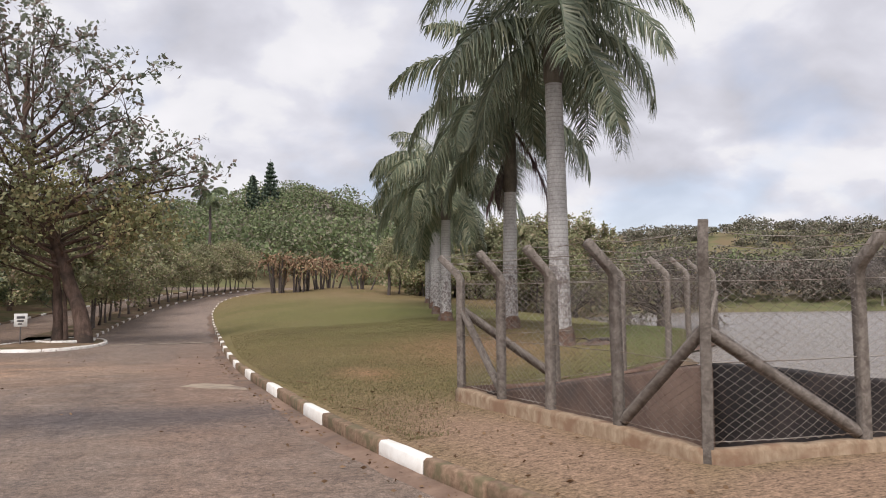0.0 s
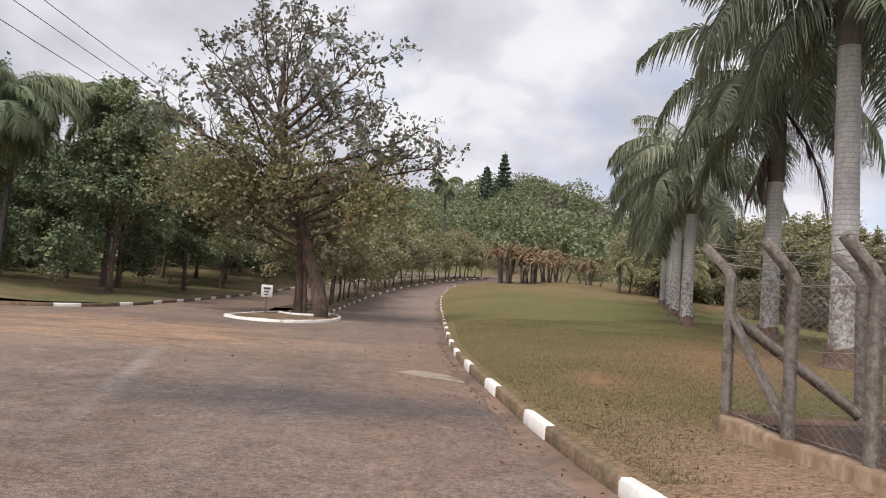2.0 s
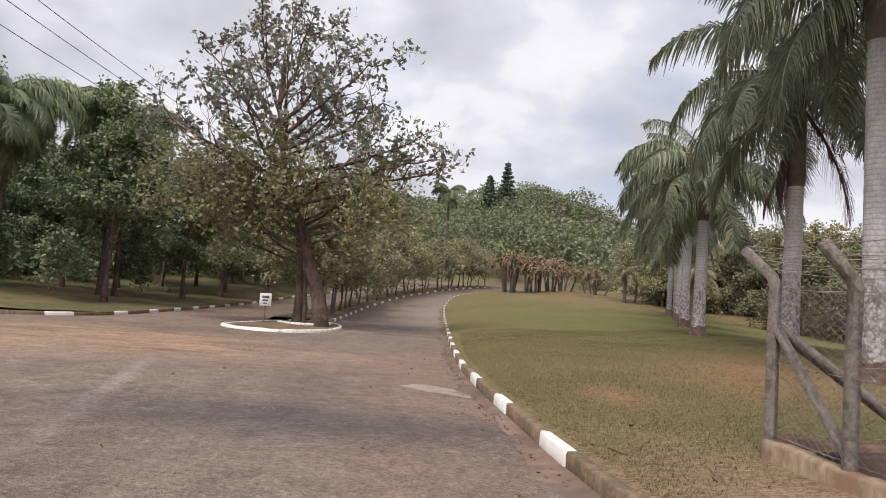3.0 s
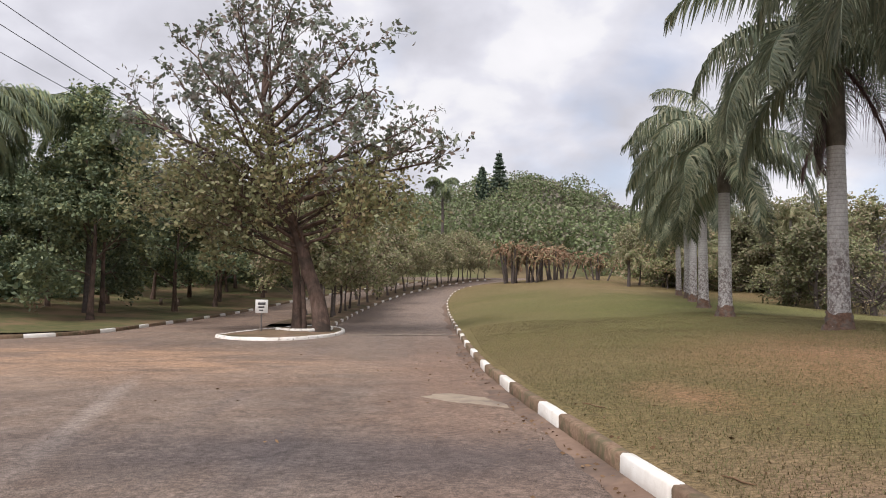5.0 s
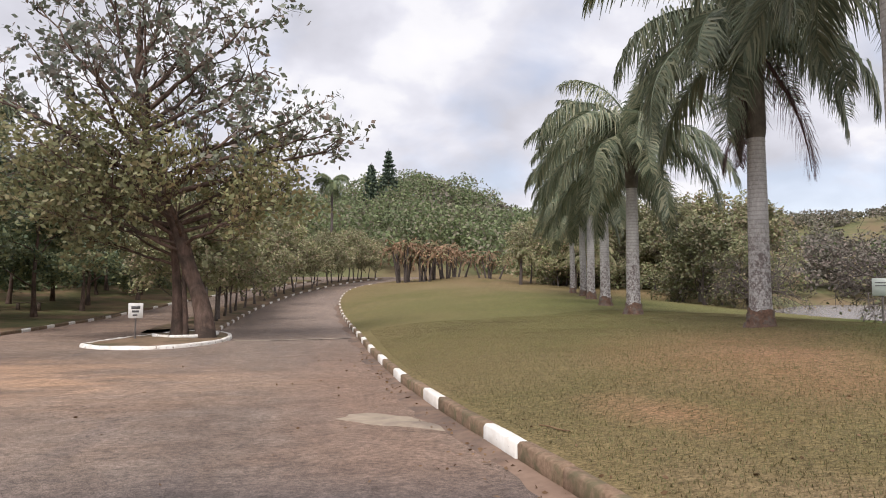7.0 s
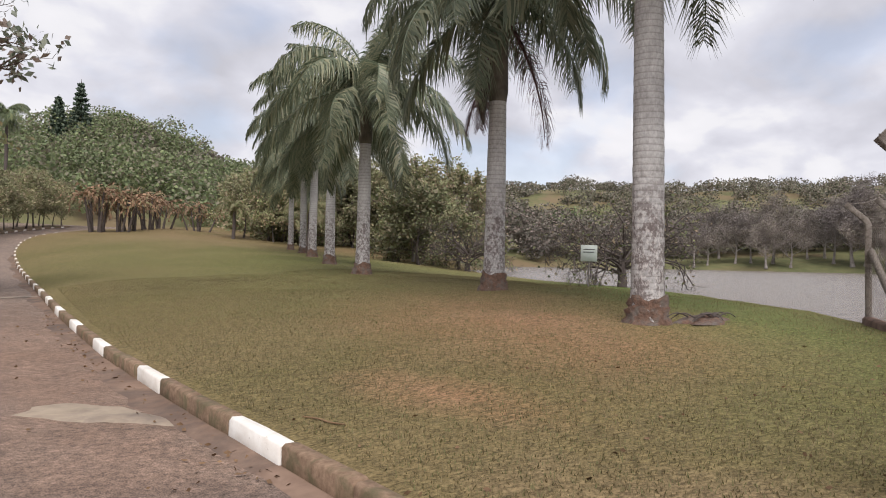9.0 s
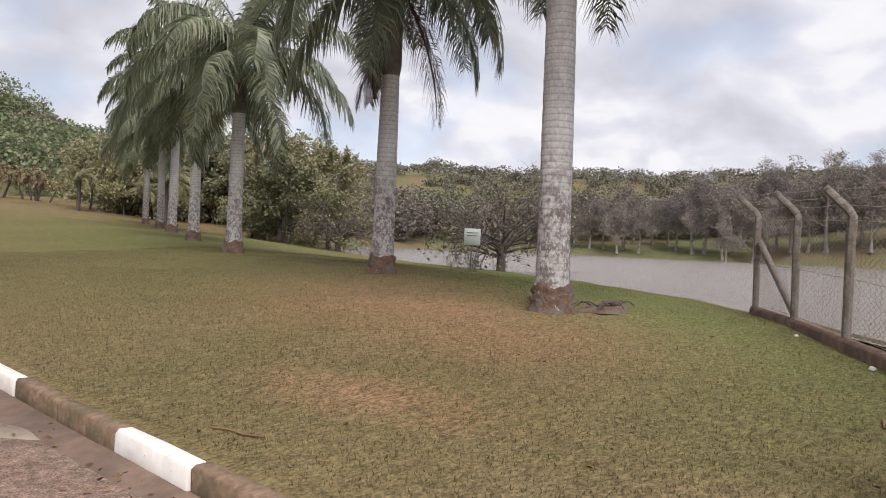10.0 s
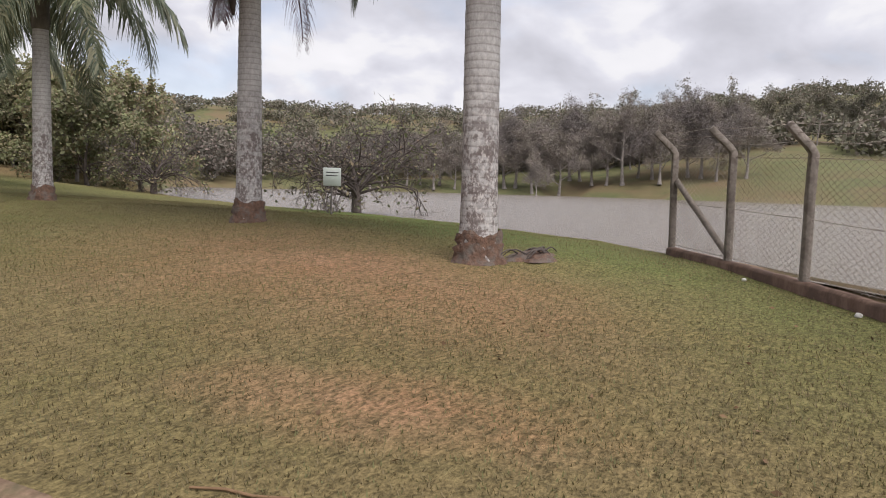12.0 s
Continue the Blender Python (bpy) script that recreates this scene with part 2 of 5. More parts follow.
def palm_bark():
    m, nt, b = material("palm_bark", 0.85, 0, 0.2)
    pos = place(nt, False)
    ring = node(nt, "ShaderNodeTexWave", {"Scale": 3.3, "Distortion": 1.3, "Detail": 3.0, "Detail Scale": 0.8})
    ring.wave_type, ring.bands_direction = "BANDS", "Z"
    nt.links.new(pos, ring.inputs[0])
    stain = noise_of(nt, 2.5, 7, 0.65, 0.4, stretched(nt, pos, 1, 1, 0.35))
    grain = noise_of(nt, 26, 5, 0.65, 0, stretched(nt, pos, 1, 1, 0.6))
    lich = node(nt, "ShaderNodeTexNoise", {"Scale": 7.0, "Detail": 6.0, "Roughness": 0.7})
    nt.links.new(pos, lich.inputs["Vector"])
    c = blend(nt, ramp(nt, stain, (0.35, 0.0), (0.65, 1.0)), (0.32, 0.305, 0.30), (0.49, 0.475, 0.465))
    c = blend(nt, calc(nt, "MULTIPLY", ramp(nt, ring.outputs[0], (0.02, 1.0), (0.16, 0.0)), 0.42), c, (0.19, 0.165, 0.155))
    low = node(nt, "ShaderNodeSeparateXYZ")
    nt.links.new(pos, low.inputs[0])
    foot = ramp(nt, calc(nt, "DIVIDE", low.outputs[2], 10.0), (0.15, 1.0), (0.24, 0.0))
    crust = calc(nt, "MULTIPLY", foot, ramp(nt, lich.outputs[0], (0.47, 0.0), (0.54, 1.0)))
    c = blend(nt, calc(nt, "MULTIPLY", crust, 0.75), c, (0.115, 0.085, 0.08))
    white = calc(nt, "MULTIPLY", foot, ramp(nt, grain, (0.52, 0.0), (0.62, 1.0)))
    c = blend(nt, calc(nt, "MULTIPLY", white, 0.6), c, (0.50, 0.47, 0.45))
    c = blend(nt, 0.35, c, ramp(nt, grain, (0.3, 0.2), (0.7, 0.8)), "OVERLAY")
    nt.links.new(c, b.inputs["Base Color"])
    bump(nt, b, calc(nt, "ADD", calc(nt, "MULTIPLY", ring.outputs[0], 0.35), grain), 0.4, 0.015)
    return m


def water_mat():
    m, nt, b = material("lake_water", 0.2, 0, 0.5)
    pos = place(nt)
    b.inputs["Base Color"].default_value = (0.235, 0.205, 0.18, 1)
    b.inputs["IOR"].default_value = 1.33
    w = noise_of(nt, 2.2, 5, 0.6, 0.6, stretched(nt, pos, 1.0, 2.2, 1))
    w2 = noise_of(nt, 9, 4, 0.6, 0.2, stretched(nt, pos, 1.0, 1.7, 1))
    bump(nt, b, calc(nt, "ADD", w, calc(nt, "MULTIPLY", w2, 0.5)), 0.8, 0.10)
    return m


def white_paint(name, worn):
    m, nt, b = material(name, 0.75, 0, 0.25)
    pos = place(nt)
    chip = noise_of(nt, 9, 7, 0.7, 0.3, pos)
    dirt = noise_of(nt, 2.2, 6, 0.65, 0.5, pos)
    c = blend(nt, ramp(nt, dirt, (0.35, 0.0), (0.7, 1.0)), (0.80, 0.78, 0.74), (0.60, 0.55, 0.49))
    c = blend(nt, ramp(nt, chip, (worn, 0.0), (worn + 0.05, 1.0)), c, (0.27, 0.215, 0.175))
    nt.links.new(c, b.inputs["Base Color"])
    bump(nt, b, chip, 0.4, 0.01)
    return m


def mesh_wire():
    m, nt, b = material("galvanised_wire", 0.55, 0.5, 0.4)
    n = noise_of(nt, 3, 5, 0.6, 0, place(nt))
    nt.links.new(blend(nt, ramp(nt, n, (0.4, 0.0), (0.6, 1.0)), (0.40, 0.36, 0.32), (0.22, 0.165, 0.13)), b.inputs["Base Color"])
    return m


ASPHALT, LAWN, WATER, PALM_BARK, WIRE = asphalt(), lawn_mat(), water_mat(), palm_bark(), mesh_wire()
GROUND = speckled("rough_ground", (0.095, 0.105, 0.045), (0.155, 0.148, 0.07), 0.35, 0.95, 0.3, (0.17, 0.12, 0.07), 0.05)
MEDIAN = speckled("bare_soil_litter", (0.145, 0.095, 0.062), (0.24, 0.165, 0.11), 2.2, 0.95, 0.5, (0.085, 0.078, 0.038), 0.5)
LAWN_SHADY = speckled("thin_shady_grass", (0.075, 0.082, 0.030), (0.135, 0.115, 0.052), 2.0, 0.95, 0.5, (0.20, 0.125, 0.075), 0.35)
KERB = speckled("weathered_kerb", (0.15, 0.096, 0.063), (0.27, 0.185, 0.125), 18, 0.9, 0.5, (0.115, 0.098, 0.055), 5.0, vary=0.25)
KERB_WHITE, ISLAND_WHITE = white_paint("limewash_kerb", 0.66), white_paint("limewash_island", 0.56)
CONCRETE = speckled("lichened_concrete", (0.145, 0.122, 0.105), (0.235, 0.205, 0.18), 38, 0.92, 0.2, (0.10, 0.083, 0.070), 14.0, vary=0.3, dist=0.003)
WALL = speckled("stained_low_wall", (0.215, 0.15, 0.098), (0.33, 0.25, 0.172), 14, 0.92, 0.4, (0.185, 0.108, 0.068), 4.0, stretch=(1, 1, 0.35))
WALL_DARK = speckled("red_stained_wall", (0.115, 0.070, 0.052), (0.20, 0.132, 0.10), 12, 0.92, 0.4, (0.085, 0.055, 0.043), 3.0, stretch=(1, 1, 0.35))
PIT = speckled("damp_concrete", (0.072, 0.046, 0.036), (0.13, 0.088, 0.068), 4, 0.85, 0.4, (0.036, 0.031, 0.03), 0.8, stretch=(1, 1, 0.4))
# pit concrete again, albedo lowered to carry the shade on the lake-side wall
PIT_SHADED = speckled("shaded_pit_concrete", (0.030, 0.024, 0.023), (0.062, 0.049, 0.045), 4, 0.85, 0.4, (0.018, 0.016, 0.016), 0.9, stretch=(1, 1, 0.4))
GUTTER = speckled("gutter_silt", (0.150, 0.098, 0.072), (0.235, 0.160, 0.118), 3.5, 0.95, 0.5, (0.10, 0.075, 0.062), 1.1)
CEMENT = speckled("cement_patch", (0.25, 0.20, 0.15), (0.35, 0.285, 0.215), 4, 0.9, 0.3, (0.17, 0.135, 0.115), 1.3)
CHANNEL = speckled("channel_joint", (0.24, 0.195, 0.155), (0.34, 0.28, 0.225), 3, 0.9, 0.3, (0.10, 0.085, 0.078), 1.0)
LIP = speckled("shore_edge", (0.055, 0.048, 0.035), (0.105, 0.09, 0.06), 5, 0.95, 0.5)
BARK = speckled("tree_bark", (0.085, 0.056, 0.044), (0.18, 0.124, 0.10), 9, 0.95, 0.8, (0.05, 0.04, 0.034), 1.5, stretch=(1, 1, 0.3), dist=0.03)
TWIG = speckled("twig_bark", (0.075, 0.06, 0.055), (0.125, 0.105, 0.095), 8, 0.95, 0.3)
GREY_BARK = speckled("grey_bark", (0.20, 0.175, 0.16), (0.32, 0.29, 0.27), 2, 0.95, 0.3)
RED_ROOT = speckled("root_ring_soil", (0.085, 0.052, 0.040), (0.185, 0.112, 0.080), 14, 0.95, 1.0, (0.15, 0.13, 0.115), 5.0, dist=0.04)
# green-brown sheath; the shade under the fronds is mixed into this tone
SHAFT = speckled("crown_shaft", (0.115, 0.10, 0.082), (0.175, 0.15, 0.125), 5, 0.65, 0.3, (0.08, 0.07, 0.062), 2.0, stretch=(3, 3, 0.4), world_space=False)
SPATHE = speckled("dry_spathe", (0.045, 0.035, 0.034), (0.09, 0.07, 0.062), 6, 0.8, 0.4)
SIGN_WHITE = speckled("sign_enamel", (0.66, 0.65, 0.62), (0.74, 0.73, 0.71), 5, 0.5, 0.1, (0.52, 0.50, 0.46), 3.0)
SIGN_GREEN = speckled("sign_grey_green", (0.36, 0.40, 0.37), (0.44, 0.47, 0.44), 5, 0.5, 0.1)
INK = speckled("sign_ink", (0.08, 0.08, 0.085), (0.13, 0.125, 0.125), 20, 0.6, 0.1)
POST = speckled("sign_post_metal", (0.10, 0.09, 0.085), (0.17, 0.15, 0.14), 10, 0.6, 0.2)
WOOD = speckled("grey_timber", (0.10, 0.075, 0.06), (0.17, 0.13, 0.105), 6, 0.9, 0.4, stretch=(0.4, 3, 3))
CABLE = speckled("black_cable", (0.03, 0.03, 0.032), (0.05, 0.05, 0.052), 5, 0.6, 0.1)
DRY_LEAF = speckled("fallen_leaves", (0.10, 0.06, 0.035), (0.24, 0.15, 0.085), 3, 0.9, 0.2)

PALM_LEAF = leaf("palm_leaflets", (0.075, 0.100, 0.062), (0.245, 0.280, 0.185), (0.35, 0.345, 0.23), 0.42, 0.32, 0.2)
POD = leaf("seed_strands", (0.133, 0.077, 0.081), (0.280, 0.175, 0.168), None, 0.8, 0.1)
TREE_LEAF = leaf("tree_leaves", (0.17, 0.18, 0.085), (0.37, 0.37, 0.18), (0.37, 0.30, 0.16), 0.5, 0.4, 0.2)
TOP_LEAF = leaf("top_leaves", (0.12, 0.145, 0.105), (0.29, 0.31, 0.235), (0.26, 0.205, 0.17), 0.4, 0.3, 0.1)
YOUNG_LEAF = leaf("avenue_leaves", (0.170, 0.185, 0.090), (0.370, 0.370, 0.195), (0.390, 0.310, 0.210), 0.6, 0.28, 0.4)
WOOD_LEAF = leaf("woods_leaves", (0.075, 0.112, 0.072), (0.23, 0.28, 0.15), (0.29, 0.305, 0.15), 0.5, 0.2, 0.5)
HILL_LEAF = leaf("hill_leaves", (0.135, 0.185, 0.085), (0.33, 0.385, 0.185), (0.31, 0.28, 0.20), 0.7, 0.28, 0.6)
SHORE_LEAF = leaf("far_shore_leaves", (0.110, 0.102, 0.082), (0.190, 0.172, 0.138), (0.225, 0.180, 0.155), 0.8, 0.15, 0.5)
FAR_LEAF = leaf("far_leaves", (0.122, 0.124, 0.086), (0.238, 0.224, 0.155), (0.265, 0.222, 0.185), 0.8, 0.15, 0.5)
TWIG_SPRAY = leaf("bare_twigs", (0.150, 0.125, 0.112), (0.270, 0.232, 0.212), (0.22, 0.20, 0.15), 0.9, 0.05, 0.4)
PINE_LEAF = leaf("dark_needles", (0.052, 0.085, 0.061), (0.140, 0.176, 0.117), None, 0.7, 0.1)
SHRUB_LEAF = leaf("shrub_leaves", (0.115, 0.138, 0.062), (0.285, 0.295, 0.140), (0.350, 0.270, 0.175), 0.6, 0.25, 0.5)
BANANA = leaf("dry_hanging_leaves", (0.19, 0.115, 0.070), (0.38, 0.245, 0.150), (0.17, 0.16, 0.08), 0.8, 0.25, 0.4)
BLADE = leaf("grass_blades", (0.15, 0.122, 0.058), (0.27, 0.21, 0.108), (0.155, 0.16, 0.062), 0.8, 0.3, 0.1)

# ---------------------------------------------------------------- mesh helpers
RNG = np.random.default_rng(7)


def raw_mesh(name, V, F, mat=None, smooth=False):
    """A mesh from arrays; all faces have the same number of corners."""
    V, F = np.asarray(V, np.float32), np.asarray(F, np.int32)
    me = bpy.data.meshes.new(name)
    me.vertices.add(len(V))
    me.vertices.foreach_set("co", V.ravel())
    me.loops.add(F.size)
    me.loops.foreach_set("vertex_index", F.ravel())
    me.polygons.add(len(F))
    me.polygons.foreach_set("loop_start", np.arange(len(F), dtype=np.int32) * F.shape[1])
    if smooth:
        me.polygons.foreach_set("use_smooth", np.ones(len(F), bool))
    me.update(calc_edges=True)
    me.validate()
    if mat:
        me.materials.append(mat)
    return me


def part(name, me, parent=None, label="", m=None):
    ob = new(name, me)
    if parent is not None:
        ob.parent = parent
    if m is not None:
        ob.matrix_basis = m
    return tagged(ob, label)


def thing(name, label, category, group="", m=None, kind=""):
    ob = new(name)
    if m is not None:
        ob.matrix_basis = m
    return tagged(ob, label, category, group, kind)


class Geo:
    """Gathers quads."""

    def __init__(self):
        self.v, self.f, self.n = [], [], 0

    def add(self, V, F):
        self.v.append(np.asarray(V, float).reshape(-1, 3))
        self.f.append(np.asarray(F, int).reshape(-1, 4) + self.n)
        self.n += len(self.v[-1])

    def tube(self, pts, radii, sides=6, caps=False):
        pts = np.asarray(pts, float)
        radii = np.broadcast_to(np.asarray(radii, float), (len(pts),))
        t = np.gradient(pts, axis=0)
        t /= np.linalg.norm(t, axis=1)[:, None] + 1e-9
        ref = np.array((0.0, 0, 1)) if abs(t[:, 2]).mean() < 0.8 else np.array((1.0, 0, 0))
        a = np.cross(t, ref)
        a /= np.linalg.norm(a, axis=1)[:, None] + 1e-9
        b = np.cross(t, a)
        ang = np.arange(sides) * 2 * np.pi / sides
        V = pts[:, None] + radii[:, None, None] * (np.cos(ang)[None, :, None] * a[:, None] + np.sin(ang)[None, :, None] * b[:, None])
        i, j = np.meshgrid(np.arange(len(pts) - 1), np.arange(sides), indexing="ij")
        k = (j + 1) % sides
        F = np.stack((i * sides + j, i * sides + k, (i + 1) * sides + k, (i + 1) * sides + j), -1)
        self.add(V, F)
        if caps and sides == 4:
            self.add(V[0], [[3, 2, 1, 0]])
            self.add(V[-1], [[0, 1, 2, 3]])

    def box(self, lo, hi):
        (x, y, z), (X, Y, Z) = lo, hi
        self.add([(x, y, z), (X, y, z), (X, Y, z), (x, Y, z), (x, y, Z), (X, y, Z), (X, Y, Z), (x, Y, Z)],
                 [(3, 2, 1, 0), (4, 5, 6, 7), (0, 1, 5, 4), (1, 2, 6, 5), (2, 3, 7, 6), (3, 0, 4, 7)])

    def mesh(self, name, mat, smooth=False):
        return raw_mesh(name, np.concatenate(self.v), np.concatenate(self.f), mat, smooth)


def leaves(rng, C, size, flat=0.0, long=1.7):
    """One folded diamond a centre: arrays of verts and quads."""
    n = len(C)
    d = rng.normal(size=(n, 3))
    d[:, 2] *= 1 - flat
    d /= np.linalg.norm(d, axis=1)[:, None]
    e = rng.normal(size=(n, 3))
    e -= (e * d).sum(1)[:, None] * d
    e /= np.linalg.norm(e, axis=1)[:, None]
    nrm = np.cross(d, e)
    s = (size * rng.uniform(0.6, 1.25, n))[:, None]
    V = np.stack((C - d * s * long / 2, C + e * s * 0.5 + nrm * s * 0.12, C + d * s * long / 2, C - e * s * 0.5 + nrm * s * 0.12), 1)
    return V.reshape(-1, 3), np.arange(4 * n).reshape(-1, 4)


def curve_at(P, step):
    """A polyline smoothed and resampled at even steps."""
    P = np.asarray(P, float)
    for _ in range(3):
        Q = [P[0]]
        for a, b in zip(P[:-1], P[1:]):
            Q += [0.75 * a + 0.25 * b, 0.25 * a + 0.75 * b]
        P = np.array(Q + [P[-1]])
    s = np.r_[0, np.cumsum(np.linalg.norm(np.diff(P, axis=0), axis=1))]
    t = np.arange(0, s[-1], step)
    return np.stack([np.interp(t, s, P[:, k]) for k in range(P.shape[1])], 1)


def grid_mesh(name, X, Y, Z, mat, smooth=True):
    r, c = X.shape
    i, j = np.meshgrid(np.arange(r - 1), np.arange(c - 1), indexing="ij")
    F = np.stack((i * c + j, i * c + j + 1, (i + 1) * c + j + 1, (i + 1) * c + j), -1).reshape(-1, 4)
    me = raw_mesh(name, np.stack((X, Y, Z), -1).reshape(-1, 3), F, mat, smooth)
    if me.polygons[0].normal.z < 0:
        me.flip_normals()
    return me


def bumpy(x, y, s, a, seed=0.0):
    """Cheap smooth unevenness."""
    return a * (np.sin(x * s + seed) * np.cos(y * s * 1.13 + 2 * seed) + 0.5 * np.sin(x * s * 2.3 + y * s * 1.7 + seed))


# ---------------------------------------------------------------- lie of the land
ROAD_Y = (-60, 0, 4, 8, 12, 16, 20, 24, 28, 32, 36, 40, 44, 48, 52, 56, 60, 70, 85, 110, 200)
ROAD_Z = (-.1, 0, .02, .06, .10, .13, .17, .23, .31, .39, .46, .53, .62, .74, .92, 1.16, 1.45, 2.2, 3.4, 5.2, 9.0)
KERB_R = np.array([(9.5, -14), (6.6, -7), (4.6, -2), (3.25, 1.5), (2.03, 5), (1.58, 7.4), (1.36, 9), (1.2, 10.4), (.95, 13), (.72, 15.4), (.52, 18.6), (.34, 24.4), (.18, 33.5), (.1, 39.3), (-.09, 51.5),
                   (-.16, 58.9), (0, 64), (.36, 70.3), (.9, 74.8), (1.6, 79), (2.6, 82.5), (4.4, 87), (7.4, 92.5), (12, 99), (18, 105)])
KERB_L = np.array([(-4.9, 34.0), (-5.1, 37), (-5.3, 41), (-5.6, 47), (-5.63, 52), (-5.5, 55.8), (-5.2, 59), (-4.7, 64), (-3.8, 70.8), (-2.5, 76.5), (-.4, 85), (2.4, 95), (6, 104)])
KERB_LAWN = np.array([(-60, 20.0), (-40, 20.8), (-26, 22), (-18, 23.6), (-14.6, 24.7), (-12.6, 26.2), (-11.75, 29), (-11.9, 34), (-12.3, 40), (-12.5, 46), (-12.5, 52), (-12, 58), (-11.3, 63), (-9.5, 72), (-6.5, 83), (-2, 97)])
LAKE_Z = 0.76


def lake_z(x, y):
    return LAKE_Z + 0.0045 * (x - 8) + 0.003 * (y - 8)


SHORE = np.array([(10.4, 13.55), (11.45, 15.5), (12.9, 17.9), (14.2, 20.0), (15.9, 22.9), (16.6, 25.4), (16.8, 27.9), (17.1, 30.5), (18.9, 34.5), (24.4, 46.5)])
POSTS_FRONT = [(3.02, 8.95), (3.16, 7.92), (3.33, 6.97), (3.52, 5.93), (3.71, 4.92)]
POSTS_BACK = [(4.38, 9.0), (5.72, 9.56), (7.05, 10.37), (8.12, 11.33), (9.2, 12.37), (10.3, 13.42)]
POSTS_SIDE = [(5.11, 4.76), (6.5, 4.6), (7.9, 4.45), (9.3, 4.3)]
PALMS = [(7.4, 15.0), (8.4, 20.4), (8.8, 28.1), (10.5, 35.0), (12.4, 42.0), (14.1, 48.0), (15.6, 54.5)]


def road_z(y):
    return np.interp(y, ROAD_Y, ROAD_Z)


def kerb_x(y):
    return np.interp(y, KERB_R[:, 1], KERB_R[:, 0])


def lawn_z(x, y):
    u = np.clip(x - kerb_x(y), 0, None)
    rise = np.interp(u, (0, 1, 2.2, 3.5, 6.7, 8, 9.5, 22), (0, .13, .27, .34, .485, .60, .62, .27))
    rise = rise * np.interp(y, (2, 5, 8.85, 11.35, 13.4, 15, 20), (.35, .48, .66, .72, .82, 0.97, 1.13))
    rise = rise + np.interp(y, (30, 36, 42, 48, 58, 75), (0, .15, .36, .47, .45, 0)) * np.clip(u / 10, 0, 1) * np.clip((np.interp(y, SHORE[:, 1], SHORE[:, 0]) - x) / 8, 0, 1)
    return road_z(y) + 0.165 + rise + bumpy(x, y, 0.9, 0.012) * np.clip(u, 0, 1) + bumpy(x, y, 3.1, 0.005, 1.0) * np.clip(u, 0, 1)


def left_lawn_z(x, y):
    u = np.clip(-12 - x, 0, 14)
    return road_z(y) + 0.12 + 0.05 * u + bumpy(x, y, 0.8, 0.02)


LAKE_POLY = np.array([(6.3, 5.3), (6.3, 8.7), (7.05, 10.2), *[tuple(p) for p in SHORE], (31, 55), (44, 74), (60, 96), (98, 88), (118, 62), (112, 34), (100, 14), (88, 4), (40, 2), (14, 4.9)])


def inside(P, x, y):
    r = np.zeros(np.shape(x), bool)
    for (a, b), (c, d) in zip(P, np.roll(P, -1, 0)):
        hit = ((b > y) != (d > y)) & (x < (c - a) * (y - b) / (d - b + 1e-12) + a)
        r ^= hit
    return r


def gap_to(P, x, y):
    best = np.full(np.shape(x), 1e9)
    for (a, b), (c, d) in zip(P, np.roll(P, -1, 0)):
        ex, ey = c - a, d - b
        t = np.clip(((x - a) * ex + (y - b) * ey) / (ex * ex + ey * ey), 0, 1)
        best = np.minimum(best, np.hypot(x - a - t * ex, y - b - t * ey))
    return best


HILLS = [(20, 205, 33, 55, 19), (-60, 215, 70, 60, 9), (85, 235, 60, 60, 7), (130, 330, 110, 90, 16), (260, 300, 100, 90, 26), (380, 200, 110, 110, 33), (330, 60, 90, 80, 24),
         (185, 42, 50, 34, 6.5), (-140, 180, 90, 110, 18), (420, -80, 160, 120, 40), (120, 500, 200, 120, 40), (-300, 100, 150, 200, 30), (0, -400, 400, 150, 30)]


def land_z(x, y):
    lake = inside(LAKE_POLY, x, y)
    d = gap_to(LAKE_POLY, x, y)
    w = np.clip((x - 30) / 30, 0, 1) * np.clip((110 - y) / 40 + (x - 30) / 60, 0, 1)
    z = road_z(np.clip(y, -60, 110)) * (1 - w) + w * (lake_z(np.clip(x, 0, 150), np.clip(y, 0, 110)) + 0.10 + 0.13 * np.minimum(d, 28) + 0.03 * np.clip(d - 28, 0, 60))
    for cx, cy, sx, sy, h in HILLS:
        z = z + h * np.exp(-((x - cx) / sx) ** 2 - ((y - cy) / sy) ** 2) * np.clip((np.hypot(x - 10, y - 20) - 70) / 40, 0, 1)
    z = z + bumpy(x, y, 0.05, 0.6) * np.clip((np.hypot(x, y - 20) - 110) / 60, 0, 1)
    z = np.where(lake, lake_z(x, y) - 0.15 - np.minimum(d, 8) * 0.15, np.maximum(z, np.where(d < 6, lake_z(x, y) + 0.05 + 0.10 * d, z)))
    near = np.clip((50 - x) / 6, 0, 1) * np.clip((x + 66) / 6, 0, 1) * np.clip((112 - y) / 6, 0, 1) * np.clip((y + 40) / 6, 0, 1)
    pit = np.clip((11.5 - x) / 2, 0, 1) * np.clip((x + 4) / 2, 0, 1) * np.clip((12 - y) / 2, 0, 1) * np.clip(y / 2, 0, 1)
    return np.where(near > 0, np.minimum(z, road_z(y)) - 0.4 * near - 2.2 * pit, z)


